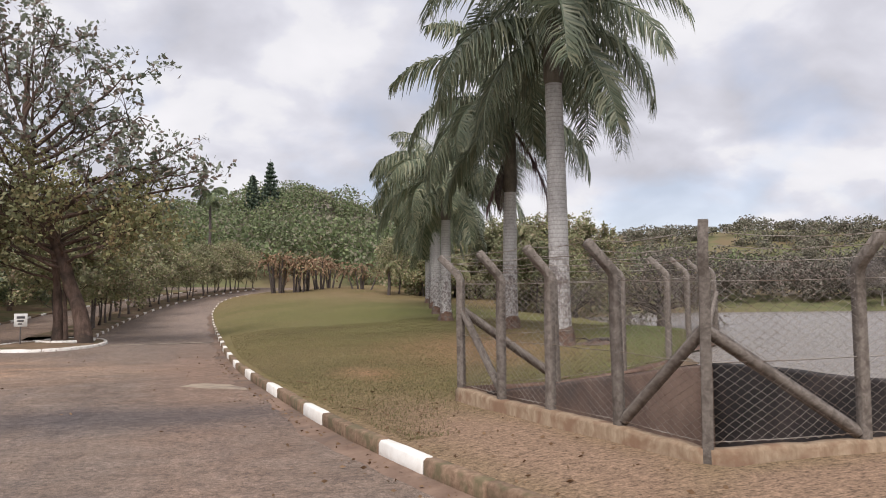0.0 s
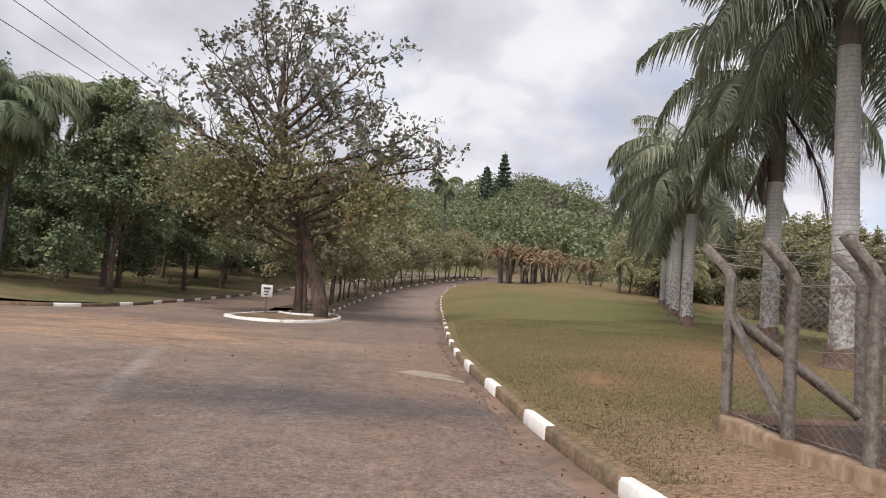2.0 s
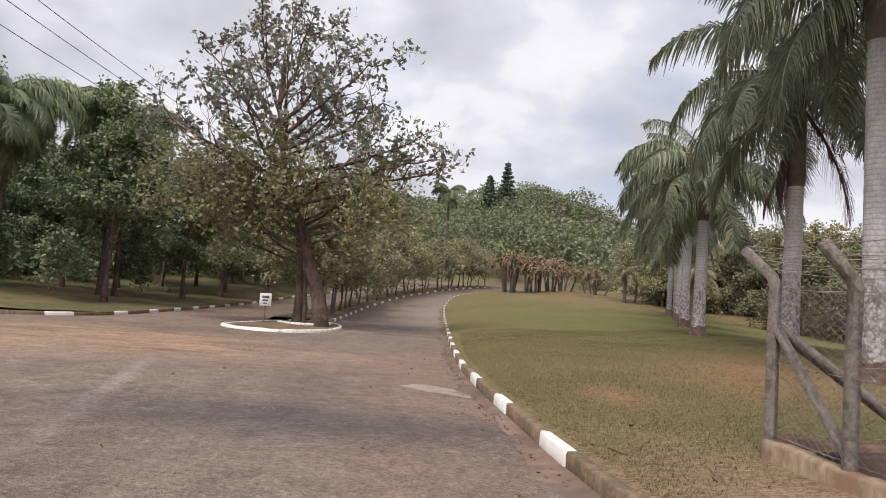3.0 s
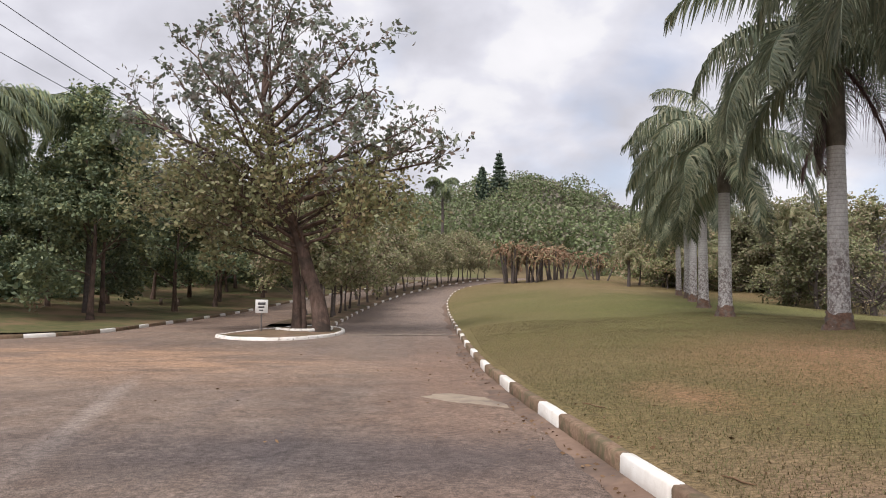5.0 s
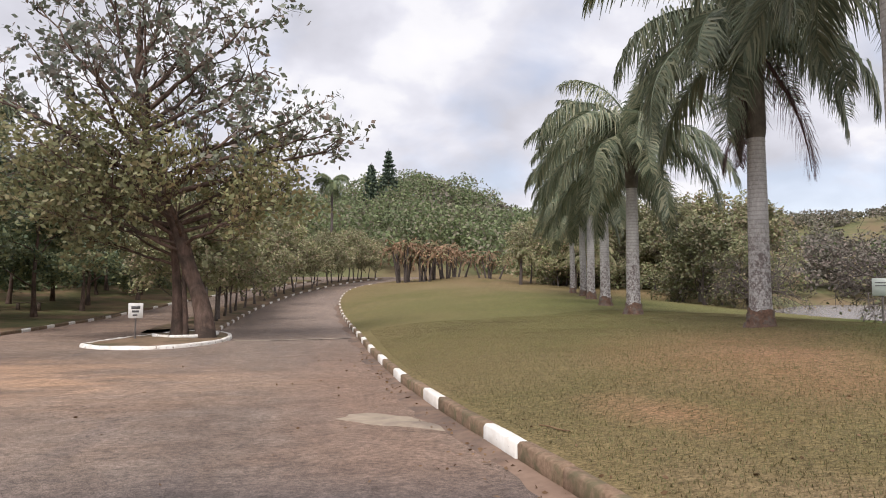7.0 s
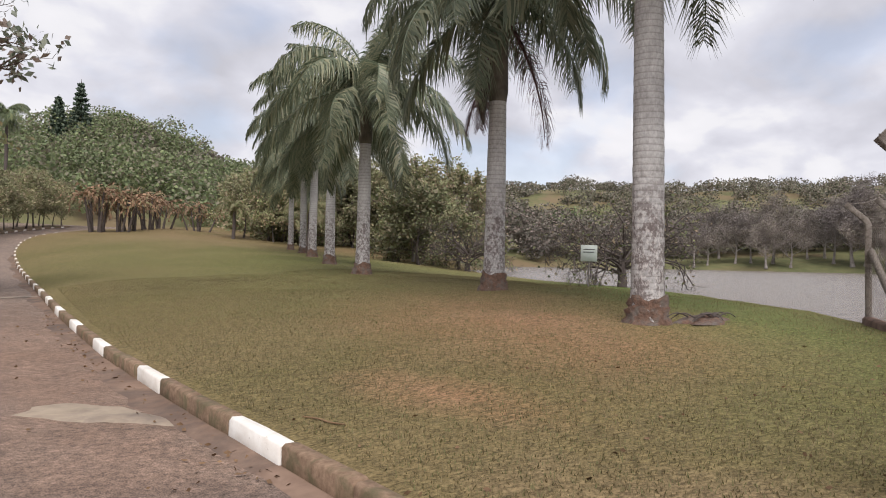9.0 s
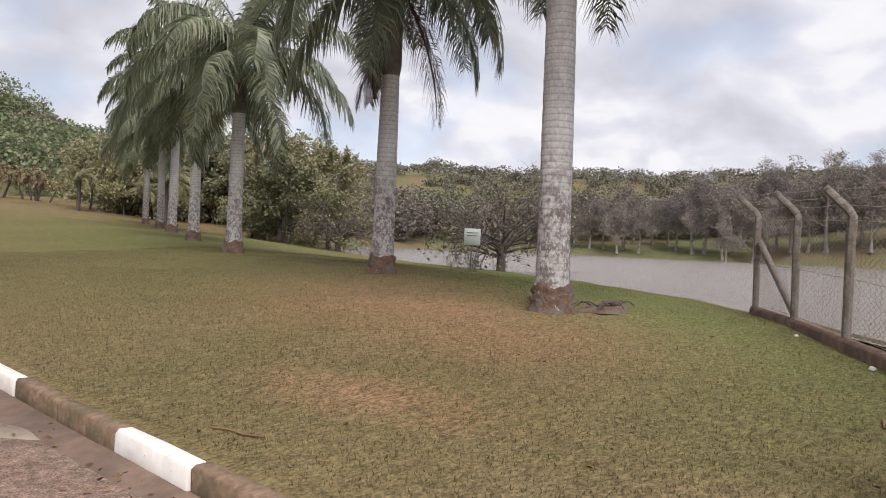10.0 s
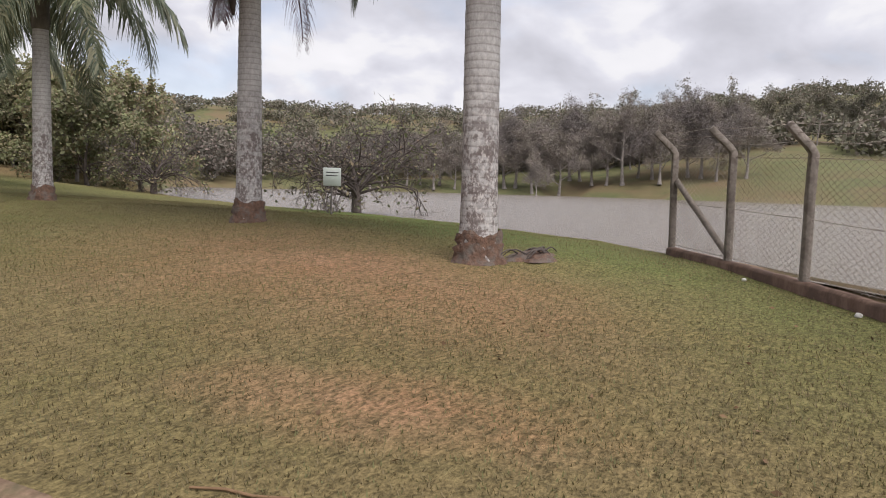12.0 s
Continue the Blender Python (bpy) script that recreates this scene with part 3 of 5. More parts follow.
def make_land():
    radii = np.r_[0.01, np.geomspace(3, 2600, 120)]
    ang = np.linspace(0, 2 * np.pi, 241)
    rr, aa = np.meshgrid(radii, ang, indexing="ij")
    X, Y = rr * np.sin(aa), 10 + rr * np.cos(aa)
    tagged(part("ground", grid_mesh("ground", X, Y, land_z(X, Y), GROUND)), "rough open ground with grass and bare earth running up to the hills", "ground", kind="structure")
    # asphalt
    ys = np.r_[np.arange(-30, 40, 0.5), np.arange(40, 112, 1.0)]
    f = np.r_[np.linspace(0, 0.72, 30), np.linspace(0.74, 1, 22)]
    Y, Fq = np.meshgrid(ys, f, indexing="ij")
    X = -60 + (kerb_x(Y) + 0.05 + 60) * Fq
    Z = road_z(Y) + bumpy(X, Y, 0.5, 0.008) * np.clip((kerb_x(Y) - X) / 2, 0, 1)
    tagged(part("road", grid_mesh("road", X, Y, Z, ASPHALT)), "worn grey-purple asphalt drive stained with red soil", "road", kind="structure")
    # lawn between kerb, fence and lake
    edge = np.array([(3.78, 4.7), *POSTS_FRONT[::-1], *POSTS_BACK, *[tuple(p) for p in SHORE[1:]], (28.5, 54), (38, 70), (44, 106)], float)
    edge[1:6, 0] -= 0.06
    ys = np.r_[np.arange(4.7, 24, 0.2), np.arange(24, 106, 1.0)]
    f = np.linspace(0, 1, 70) ** 1.3
    Y, Fq = np.meshgrid(ys, f, indexing="ij")
    K = kerb_x(Y) + 0.02
    X = K + (np.interp(Y, edge[:, 1], edge[:, 0]) - K) * Fq
    tagged(part("lawn", grid_mesh("lawn", X, Y, lawn_z(X, Y), LAWN)), "short dry lawn with reddish bare patches beside the drive", "lawn", kind="structure")
    ys = np.linspace(-14, 4.72, 39)
    Y, Fq = np.meshgrid(ys, np.linspace(0, 1, 40) ** 1.5, indexing="ij")
    K = kerb_x(Y) + 0.02
    X = K + (46 - K) * Fq
    tagged(part("verge", grid_mesh("verge", X, Y, lawn_z(X, Y), LAWN)), "trodden earth and thin grass before the fence", "ground", kind="structure")
    # lawn under the woods
    P = curve_at(KERB_LAWN, 0.7)
    f = np.linspace(0, 1, 30) ** 1.4
    back = np.stack((np.full(len(P), -62.0), np.linspace(20.5, 108, len(P))), 1)
    X = P[:, None, 0] + (back[:, None, 0] - P[:, None, 0]) * f - 0.08
    Y = P[:, None, 1] + (back[:, None, 1] - P[:, None, 1]) * f + 0.05
    tagged(part("shady_lawn", grid_mesh("shady_lawn", X, Y, left_lawn_z(X, Y), LAWN_SHADY)), "thin shaded grass and bare soil under the woods", "lawn", kind="structure")
    # soil strip with the avenue trees, between the two lanes
    P = curve_at(KERB_L, 0.8)
    t = np.linspace(0, 1, 9)
    X = P[:, None, 0] - 0.1 - 2.6 * t
    Y = np.repeat(P[:, None, 1], 9, 1)
    Z = road_z(Y) + 0.11 + 0.05 * np.sin(np.pi * t) + bumpy(X, Y, 1.6, 0.015) - 0.14 * (t > 0.95)
    tagged(part("median", grid_mesh("median", X, Y, Z, MEDIAN)), "bare leaf-strewn soil strip between two lanes", "ground", kind="structure")
    # lake and its near edge
    me = bpy.data.meshes.new("lake")
    bm = bmesh.new()
    L = [(6.3, 4.78)] + [tuple(p) for p in LAKE_POLY[1:13]] + [(28, 56), (42, 80), (58, 108), (130, 112), (150, 60), (140, 10), (90, -6), (40, 0), (14, 4.2)]
    bm.faces.new([bm.verts.new((x, y, lake_z(x, y))) for x, y in L])
    bmesh.ops.triangulate(bm, faces=bm.faces[:])
    bmesh.ops.recalc_face_normals(bm, faces=bm.faces[:])
    bm.to_mesh(me)
    bm.free()
    if me.polygons[0].normal.z < 0:
        me.flip_normals()
    me.materials.append(WATER)
    tagged(part("lake", me), "grey-brown lake water with small ripples", "lake", kind="structure")
    g = Geo()
    P = curve_at(SHORE, 0.4)
    zt = lawn_z(P[:, 0], P[:, 1])
    n = len(P)
    wob = RNG.uniform(-0.03, 0.03, n)
    V = np.concatenate((np.c_[P[:, 0] - 0.12, P[:, 1] + 0.08, zt + 0.005], np.c_[P[:, 0] + wob, P[:, 1], zt - 0.03], np.c_[P[:, 0] + 0.08 + wob, P[:, 1] - 0.05, np.full(n, LAKE_Z - 0.25)]))
    i = np.arange(n - 1)
    g.add(V, np.concatenate([np.c_[i + k * n, i + k * n + 1, i + (k + 1) * n + 1, i + (k + 1) * n] for k in (0, 1)]))
    tagged(part("shore_edge", g.mesh("shore_edge", LIP)), "dark cut earth edge of the lawn above the water", "bank", kind="structure")


make_land()
g = Geo()
P = curve_at(KERB_R, 0.4)
P = P[(P[:, 1] > -6) & (P[:, 1] < 60)]
T = np.gradient(P, axis=0)
T /= np.linalg.norm(T, axis=1)[:, None]
N = np.c_[-T[:, 1], T[:, 0]]
n = len(P)
wide = 0.34 + 0.10 * np.sin(np.arange(n) * 0.37) + RNG.uniform(-.05, .07, n)
V = np.concatenate([np.c_[P + N * (o if k < 2 else wide[:, None]), road_z(P[:, 1]) + h] for k, (o, h) in enumerate(((0.03, 0.035), (0.15, 0.022), (0, -0.006)))])
i = np.arange(n - 1)
g.add(V, np.concatenate([np.c_[i + k * n, i + k * n + 1, i + (k + 1) * n + 1, i + (k + 1) * n] for k in (0, 1)]))
me = g.mesh("gutter", GUTTER)
if me.polygons[0].normal.z < 0:
    me.flip_normals()
tagged(part("gutter", me), "reddish silt washed against the kerb", "gutter", kind="structure")

# ---------------------------------------------------------------- kerbs


def block_mesh(name, mat, seed, length=0.985, w=0.13, h=0.32):
    """One precast kerb block along x, top at z = 0, with rounded arrises and worn corners."""
    r = np.random.default_rng(seed)
    prof = np.array([(-w / 2, -h), (w / 2, -h), (w / 2, -0.025), (w / 2 - 0.02, -0.004), (-w / 2 + 0.022, 0.0), (-w / 2, -0.026)])
    g = Geo()
    secs = []
    for x, k in ((-length / 2, 0.94), (-length / 2 + 0.02, 1.0), (0, 1.0), (length / 2 - 0.02, 1.0), (length / 2, 0.94)):
        p = prof * (k, 1)
        p[2:, 1] -= (1 - k) * 0.15
        p[2:] += r.uniform(-0.005, 0.005, (4, 2))
        secs.append(np.c_[np.full(6, x), p])
    V = np.concatenate(secs)
    F = [(s * 6 + j, s * 6 + (j + 1) % 6, (s + 1) * 6 + (j + 1) % 6, (s + 1) * 6 + j) for s in range(4) for j in range(6)]
    F += [(0, 5, 4, 3), (0, 3, 2, 1), (24, 25, 26, 27), (24, 27, 28, 29)]
    g.add(V, F)
    me = g.mesh(name, mat)
    bm = bmesh.new()
    bm.from_mesh(me)
    bmesh.ops.recalc_face_normals(bm, faces=bm.faces[:])
    bm.to_mesh(me)
    bm.free()
    return me


PLAIN = [block_mesh("kerb_block", KERB, s) for s in range(4)]
PAINTED = [block_mesh("painted_kerb_block", KERB_WHITE, 10 + s) for s in range(3)]


def kerb(name, line, label, anchor, zf, ease=0.185):
    """Blocks of one metre along a line, every third one whitewashed; a white one begins at y = anchor."""
    top = thing(name, label, "kerb", kind="structure")
    P = curve_at(line, 0.25)
    s = np.arange(len(P)) * 0.25
    s0 = float(np.interp(anchor, P[:, 1], s))
    rng = np.random.default_rng(len(name))
    for k in range(-int(s0), int(s[-1] - s0)):
        a, b = [np.array([np.interp(s0 + k + e, s, P[:, 0]), np.interp(s0 + k + e, s, P[:, 1])]) for e in (0, 1)]
        c = (a + b) / 2
        za, zb = zf(a[1]) + ease, zf(b[1]) + ease
        white = k % 3 == 0
        me = (PAINTED if white else PLAIN)[rng.integers(3)]
        yaw = math.degrees(math.atan2(b[1] - a[1], b[0] - a[0]))
        tilt = -math.degrees(math.atan2(zb - za, 1.0))
        turn = Euler((radians(rng.uniform(-1.5, 1.5)), radians(tilt), radians(yaw + rng.uniform(-.5, .5)))).to_matrix().to_4x4()
        m = Matrix.Translation((c[0] + rng.uniform(-.006, .006), c[1], (za + zb) / 2 + rng.uniform(-.008, .006))) @ turn
        part("painted_kerb_block" if white else "kerb_block", me, top, "whitewashed kerb block" if white else "", m)
    return top

# ---------------------------------------------------------------- road details
def ragged_patch(name, pts, mat, label, category):
    """A thin ragged sheet on the road."""
    P = np.array(pts, float)
    c = P.mean(0)
    rng = np.random.default_rng(len(pts))
    Q = []
    for a, b in zip(P, np.roll(P, -1, 0)):
        for t in (0, 0.25, 0.5, 0.75):
            Q.append(a + (b - a) * t + rng.uniform(-0.05, 0.05, 2))
    Q = np.array(Q)
    n = len(Q)
    I = c + (Q - c) * 0.9
    V = np.r_[np.c_[Q, road_z(Q[:, 1]) - 0.006], np.c_[I, road_z(I[:, 1]) + 0.011], [[*c, road_z(c[1]) + 0.015]]]
    F = [(i, (i + 1) % n, n + (i + 1) % n) for i in range(n)] + [(i, n + (i + 1) % n, n + i) for i in range(n)] + [(n + i, n + (i + 1) % n, 2 * n) for i in range(n)]
    me = raw_mesh(name, V, F, mat)
    if me.polygons[0].normal.z < 0:
        me.flip_normals()
    tagged(part(name, me), label, category, kind="structure")


ragged_patch("road_patch", [(-.62, 14.75), (-.2, 14.35), (.15, 14.12), (.66, 13.75), (.55, 14.3), (.28, 14.75), (-.15, 15.2), (-.42, 15.1)], CEMENT, "pale cement repair in the asphalt by the kerb", "road patch")
g = Geo()
xs = np.linspace(-3.6, 0.2, 24)
yc = 29.3 + (xs + 3.6) * 0.28 + RNG.uniform(-.03, .03, 24)
V = np.concatenate([np.c_[xs, yc + o, road_z(yc) + h] for o, h in ((-.16, .012), (-.05, .03), (.06, .03), (.16, .012))])
i = np.arange(23)
g.add(V, np.concatenate([np.c_[i + k * 24, i + k * 24 + 1, i + (k + 1) * 24 + 1, i + (k + 1) * 24] for k in range(3)]))
tagged(part("road_joint", g.mesh("road_joint", CHANNEL)), "low pale ridge across the asphalt lane", "road joint", kind="structure")


def make_island():
    ring = [(-7.5, 27.6), (-6.9, 26.75), (-5.9, 26.3), (-4.8, 26.75), (-4.05, 28.2), (-3.85, 30.2), (-4.2, 32.6), (-5.2, 34.2), (-6.2, 33.6), (-6.9, 31), (-7.4, 29)]
    P = np.array(ring + ring[:1])
    P = curve_at(P, 0.3)
    n = len(P)
    top = thing("traffic_island", "kerbed soil island with limewashed rim round a tree", "traffic island", kind="structure")
    c = P.mean(0)
    out = P - c
    out /= np.linalg.norm(out, axis=1)[:, None]
    rz = road_z(P[:, 1])
    w = RNG.uniform(-.012, .012, n)
    rows = [np.c_[P + out * 0.08, rz - 0.03], np.c_[P + out * 0.07, rz + 0.075 + w], np.c_[P + out * 0.045, rz + 0.10 + w], np.c_[P - out * 0.05, rz + 0.10 + w], np.c_[P - out * 0.09, rz + 0.05]]
    g = Geo()
    i = np.arange(n)
    j = (i + 1) % n
    g.add(np.concatenate(rows), np.concatenate([np.c_[i + k * n, j + k * n, j + (k + 1) * n, i + (k + 1) * n] for k in range(4)]))
    part("rim", g.mesh("rim", ISLAND_WHITE), top, "limewashed concrete rim")
    f = np.linspace(1, 0, 7)[:, None, None]
    S = c + (P - out * 0.08 - c) * f
    Z = road_z(S[..., 1]) + 0.085 + 0.06 * (1 - f[..., 0]) + bumpy(S[..., 0], S[..., 1], 3, 0.015)
    S = np.concatenate((S, S[:, :1]), 1)
    Z = np.concatenate((Z, Z[:, :1]), 1)
    part("soil", grid_mesh("soil", S[..., 0], S[..., 1], Z, MEDIAN), top)
    a = np.linspace(-2.6, 0.9, 18)
    arc = np.c_[-5.35 + 0.95 * np.cos(a), 30.9 + 1.5 * np.sin(a)]
    g = Geo()
    g.tube(np.c_[arc, road_z(arc[:, 1]) + 0.14], 0.075, 6)
    part("inner_rim", g.mesh("inner_rim", ISLAND_WHITE, True), top, "limewashed inner ring round the trunks")


make_island()

# ---------------------------------------------------------------- fence round the spillway
FRONT_TOP = [0.53, 0.49, 0.475, 0.45, 0.40]
BACK_TOP = [0.55, 0.61, 0.69, 0.77, 0.84, 0.90]
SIDE_TOP = [0.43, 0.47, 0.5, 0.53]


def post_mesh(name, arm):
    """A precast post, 0.11 m square, foot at z = -0.45, cranked at 1.5 m towards -x."""
    g = Geo()
    r = np.random.default_rng(5)
    path = [(0, 0, -0.45), (0, 0, 0.4), (0, 0, 0.9), (0, 0, 1.36)] + ([(-0.04, 0, 1.435), (-0.30, 0, 1.67)] if arm else [(-0.02, 0, 1.45), (-0.13, 0, 1.80)])
    pts = np.array(path) + np.c_[r.uniform(-.006, .006, (len(path), 2)), np.zeros(len(path))]
    s = 0.043
    corner = np.array([(-s, -s + .006), (-s + .006, -s), (s - .006, -s), (s, -s + .006), (s, s - .006), (s - .006, s), (-s + .006, s), (-s, s - .006)])
    V, k = [], len(pts)
    for q, p in enumerate(pts):
        lean = 0.0 if q < 4 else (0.42 if q == 4 else 0.84) * (1.0 if arm else 0.35)
        for x, y in corner * (0.92 if q == k - 1 else 1.0):
            V.append((p[0] + x * math.cos(lean), p[1] + y, p[2] + x * math.sin(lean)))
    F = [(a * 8 + j, a * 8 + (j + 1) % 8, (a + 1) * 8 + (j + 1) % 8, (a + 1) * 8 + j) for a in range(k - 1) for j in range(8)]
    e = (k - 1) * 8
    F += [(e, e + 1, e + 2, e + 3), (e, e + 3, e + 4, e + 7), (e + 4, e + 5, e + 6, e + 7)]
    g.add(V, F)
    return g.mesh(name, CONCRETE)


POST_MESH, CORNER_MESH = post_mesh("post", True), post_mesh("corner_post", False)


def link_mesh(name, a, b, za, zb, height=1.34, pitch=0.056):
    """Chain link between two posts: interlocked zigzag wires."""
    a, b = np.array(a, float), np.array(b, float)
    L = np.linalg.norm(b - a)
    d = (b - a) / L
    nrm = np.array((-d[1], d[0]))
    n = int(L / pitch)
    rise = 0.036
    rows = int(height / rise)
    g = Geo()
    for k in range(n + 1):
        z = np.arange(rows + 1) * rise
        side = np.where((np.arange(rows + 1) + k) % 2 == 0, 0.0, 1.0)
        x = np.clip(k * pitch + (side - 0.5) * pitch * 1.02, 0.02, L - 0.02)
        base = za + (zb - za) * x / L + 0.03
        off = np.where(np.arange(rows + 1) % 2 == 0, 0.004, -0.004) + 0.012 * np.sin(z * 3 + k * 0.3)
        pts = np.c_[a[0] + d[0] * x + nrm[0] * off, a[1] + d[1] * x + nrm[1] * off, base + z]
        g.tube(pts, 0.0026, 3)
    for h in (0.05, height * 0.5, height - 0.02):
        x = np.linspace(0.02, L - 0.02, 5)
        g.tube(np.c_[a[0] + d[0] * x, a[1] + d[1] * x, za + (zb - za) * x / L + h - 0.008 * np.sin(np.pi * x / L)], 0.0035, 4)
    return g.mesh(name, WIRE)


def fence_run(name, posts, tops, outward, label, braces, skip_first=False):
    top = thing(name, label, "fence")
    yaw = math.atan2(-outward[1], -outward[0])
    for k, ((x, y), z) in enumerate(zip(posts, tops)):
        if not (skip_first and k == 0):
            part("post", POST_MESH if (x, y) != POSTS_FRONT[-1] else CORNER_MESH, top, "", Matrix.Translation((x, y, z)) @ Euler((radians(RNG.uniform(-.8, .8)), radians(RNG.uniform(-.8, .8)), {POSTS_FRONT[-1]: radians(52), POSTS_FRONT[0]: radians(-45)}.get((x, y), yaw) + RNG.uniform(-.05, .05))).to_matrix().to_4x4())
    for k in range(len(posts) - 1):
        part("wire_mesh", link_mesh("wire_mesh", posts[k], posts[k + 1], tops[k], tops[k + 1]), top, "rusty chain-link mesh")
    for i, j, hi, lo in braces:
        g = Geo()
        a, b = np.array((*posts[i], tops[i] + hi)), np.array((*posts[j], tops[j] + lo))
        d = (b - a) / np.linalg.norm(b - a)
        o = np.array((outward[0], outward[1], 0)) * -0.02
        g.tube([a + d * 0.02 + o, (a + b) / 2 + o, b - d * 0.05 + o], 0.058, 4, True)
        part("brace", g.mesh("brace", CONCRETE), top, "leaning concrete brace")
    o = np.array(outward)
    for reach, h in ((0.10, 1.50), (0.20, 1.59), (0.29, 1.68)):
        g = Geo()
        for k in range(len(posts) - 1):
            a = np.array((*(np.array(posts[k]) + o * reach), tops[k] + h))
            b = np.array((*(np.array(posts[k + 1]) + o * reach), tops[k + 1] + h))
            t = np.linspace(0, 1, 9)[:, None]
            pts = a + (b - a) * t - np.array((0, 0, 0.035)) * np.sin(np.pi * t) + RNG.uniform(-.008, .008, (9, 3)) * np.sin(np.pi * t)
            g.tube(pts, 0.0032, 4)
            for q in np.linspace(0.06, 0.94, 8):
                c = a + (b - a) * q - np.array((0, 0, 0.035)) * math.sin(math.pi * q)
                e = RNG.normal(size=3) * 0.012
                g.tube([c - e, c + e], 0.002, 3)
        part("barbed_wire", g.mesh("barbed_wire", WIRE), top, "slack barbed wire strand")
    return top


def low_wall(name, pts, tops, label, thick=0.17, depth=0.75, mat=None):
    P = np.array(pts, float)
    t = np.gradient(P, axis=0)
    t /= np.linalg.norm(t, axis=1)[:, None]
    nrm = np.c_[-t[:, 1], t[:, 0]]
    s = np.linspace(0, len(P) - 1, (len(P) - 1) * 8 + 1)
    I = np.arange(len(P))
    Q = np.stack([np.interp(s, I, P[:, k]) for k in (0, 1)], 1)
    N = np.stack([np.interp(s, I, nrm[:, k]) for k in (0, 1)], 1)
    Z = np.interp(s, I, tops) + RNG.uniform(-.008, .008, len(s))
    h = thick / 2
    rows = [np.c_[Q + N * (h + .01), Z - depth], np.c_[Q + N * (h + RNG.uniform(-.008, .008, (len(s), 1))), Z - .03], np.c_[Q + N * (h - .03), Z], np.c_[Q - N * (h - .03), Z], np.c_[Q - N * h, Z - .03], np.c_[Q - N * (h + .01), Z - depth]]
    n = len(s)
    i = np.arange(n - 1)
    g = Geo()
    g.add(np.concatenate(rows), np.concatenate([np.c_[i + k * n, i + k * n + 1, i + (k + 1) * n + 1, i + (k + 1) * n] for k in range(5)] + [[(0, n, 2 * n, 3 * n), (0, 3 * n, 4 * n, 5 * n)], [(n - 1, 4 * n - 1, 3 * n - 1, 2 * n - 1), (n - 1, 6 * n - 1, 5 * n - 1, 4 * n - 1)]]))
    return tagged(part(name, g.mesh(name, mat or WALL)), label, "low wall", kind="structure")


low_wall("wall_front", POSTS_FRONT, FRONT_TOP, "low stained concrete wall under the fence along the drive")
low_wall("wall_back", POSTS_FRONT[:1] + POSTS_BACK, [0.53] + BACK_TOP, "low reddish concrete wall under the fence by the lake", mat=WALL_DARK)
low_wall("wall_side", POSTS_FRONT[-1:] + POSTS_SIDE, [0.40] + SIDE_TOP, "low stained concrete wall under the fence")
fence_run("front_fence", POSTS_FRONT, FRONT_TOP, (-0.985, -0.17), "chain-link fence on cranked concrete posts beside the drive", [(0, 1, 0.98, 0.04), (4, 3, 0.95, 0.02)])
fence_run("back_fence", POSTS_FRONT[:1] + POSTS_BACK, [0.53] + BACK_TOP, (-0.55, 0.83), "chain-link fence on cranked concrete posts by the lake", [(0, 1, 0.98, 0.04), (6, 5, 0.98, 0.04)], True)
fence_run("side_fence", POSTS_FRONT[-1:] + POSTS_SIDE, [0.40] + SIDE_TOP, (-0.1, -0.99), "chain-link fence on cranked concrete posts over the spillway", [(0, 1, 0.95, 0.02)], True)


def pit_wall(name, a, b, za, zb, thick, label, bottom=-1.6, side=1.0, mat=None):
    a, b = np.array(a), np.array(b)
    d = (b - a) / np.linalg.norm(b - a)
    n = np.array((-d[1], d[0])) * side
    g = Geo()
    k = 9
    t = np.linspace(0, 1, k)[:, None]
    P = a + (b - a) * t
    z = (za + (zb - za) * t[:, 0]) + RNG.uniform(-.01, .01, k)
    w = np.full((k, 1), bottom)
    rows = [np.c_[P, w], np.c_[P, z - .02], np.c_[P + n * .02, z], np.c_[P + n * (thick - .02), z], np.c_[P + n * thick, z - .02], np.c_[P + n * thick, w]]
    i = np.arange(k - 1)
    g.add(np.concatenate(rows), np.concatenate([np.c_[i + q * k, i + q * k + 1, i + (q + 1) * k + 1, i + (q + 1) * k] for q in range(5)] + [[(0, k, 4 * k, 5 * k), (k, 2 * k, 3 * k, 4 * k)], [(k - 1, 6 * k - 1, 5 * k - 1, 2 * k - 1), (2 * k - 1, 5 * k - 1, 4 * k - 1, 3 * k - 1)]]))
    return tagged(part(name, g.mesh(name, mat or PIT)), label, "spillway wall", kind="structure")


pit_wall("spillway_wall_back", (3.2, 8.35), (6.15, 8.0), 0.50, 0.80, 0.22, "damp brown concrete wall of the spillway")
pit_wall("spillway_wall_lake", (6.1, 8.1), (6.1, 4.75), 0.82, 0.80, 0.25, "damp concrete wall holding back the lake, shade put into its colour", side=1.0, mat=PIT_SHADED)
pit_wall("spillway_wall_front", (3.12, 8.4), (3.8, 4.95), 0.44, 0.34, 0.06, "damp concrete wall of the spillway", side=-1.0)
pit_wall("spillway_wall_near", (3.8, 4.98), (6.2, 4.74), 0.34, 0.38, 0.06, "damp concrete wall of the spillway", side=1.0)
g = Geo()
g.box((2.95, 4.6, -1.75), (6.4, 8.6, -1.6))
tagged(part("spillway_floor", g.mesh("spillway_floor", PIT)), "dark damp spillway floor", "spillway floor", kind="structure")
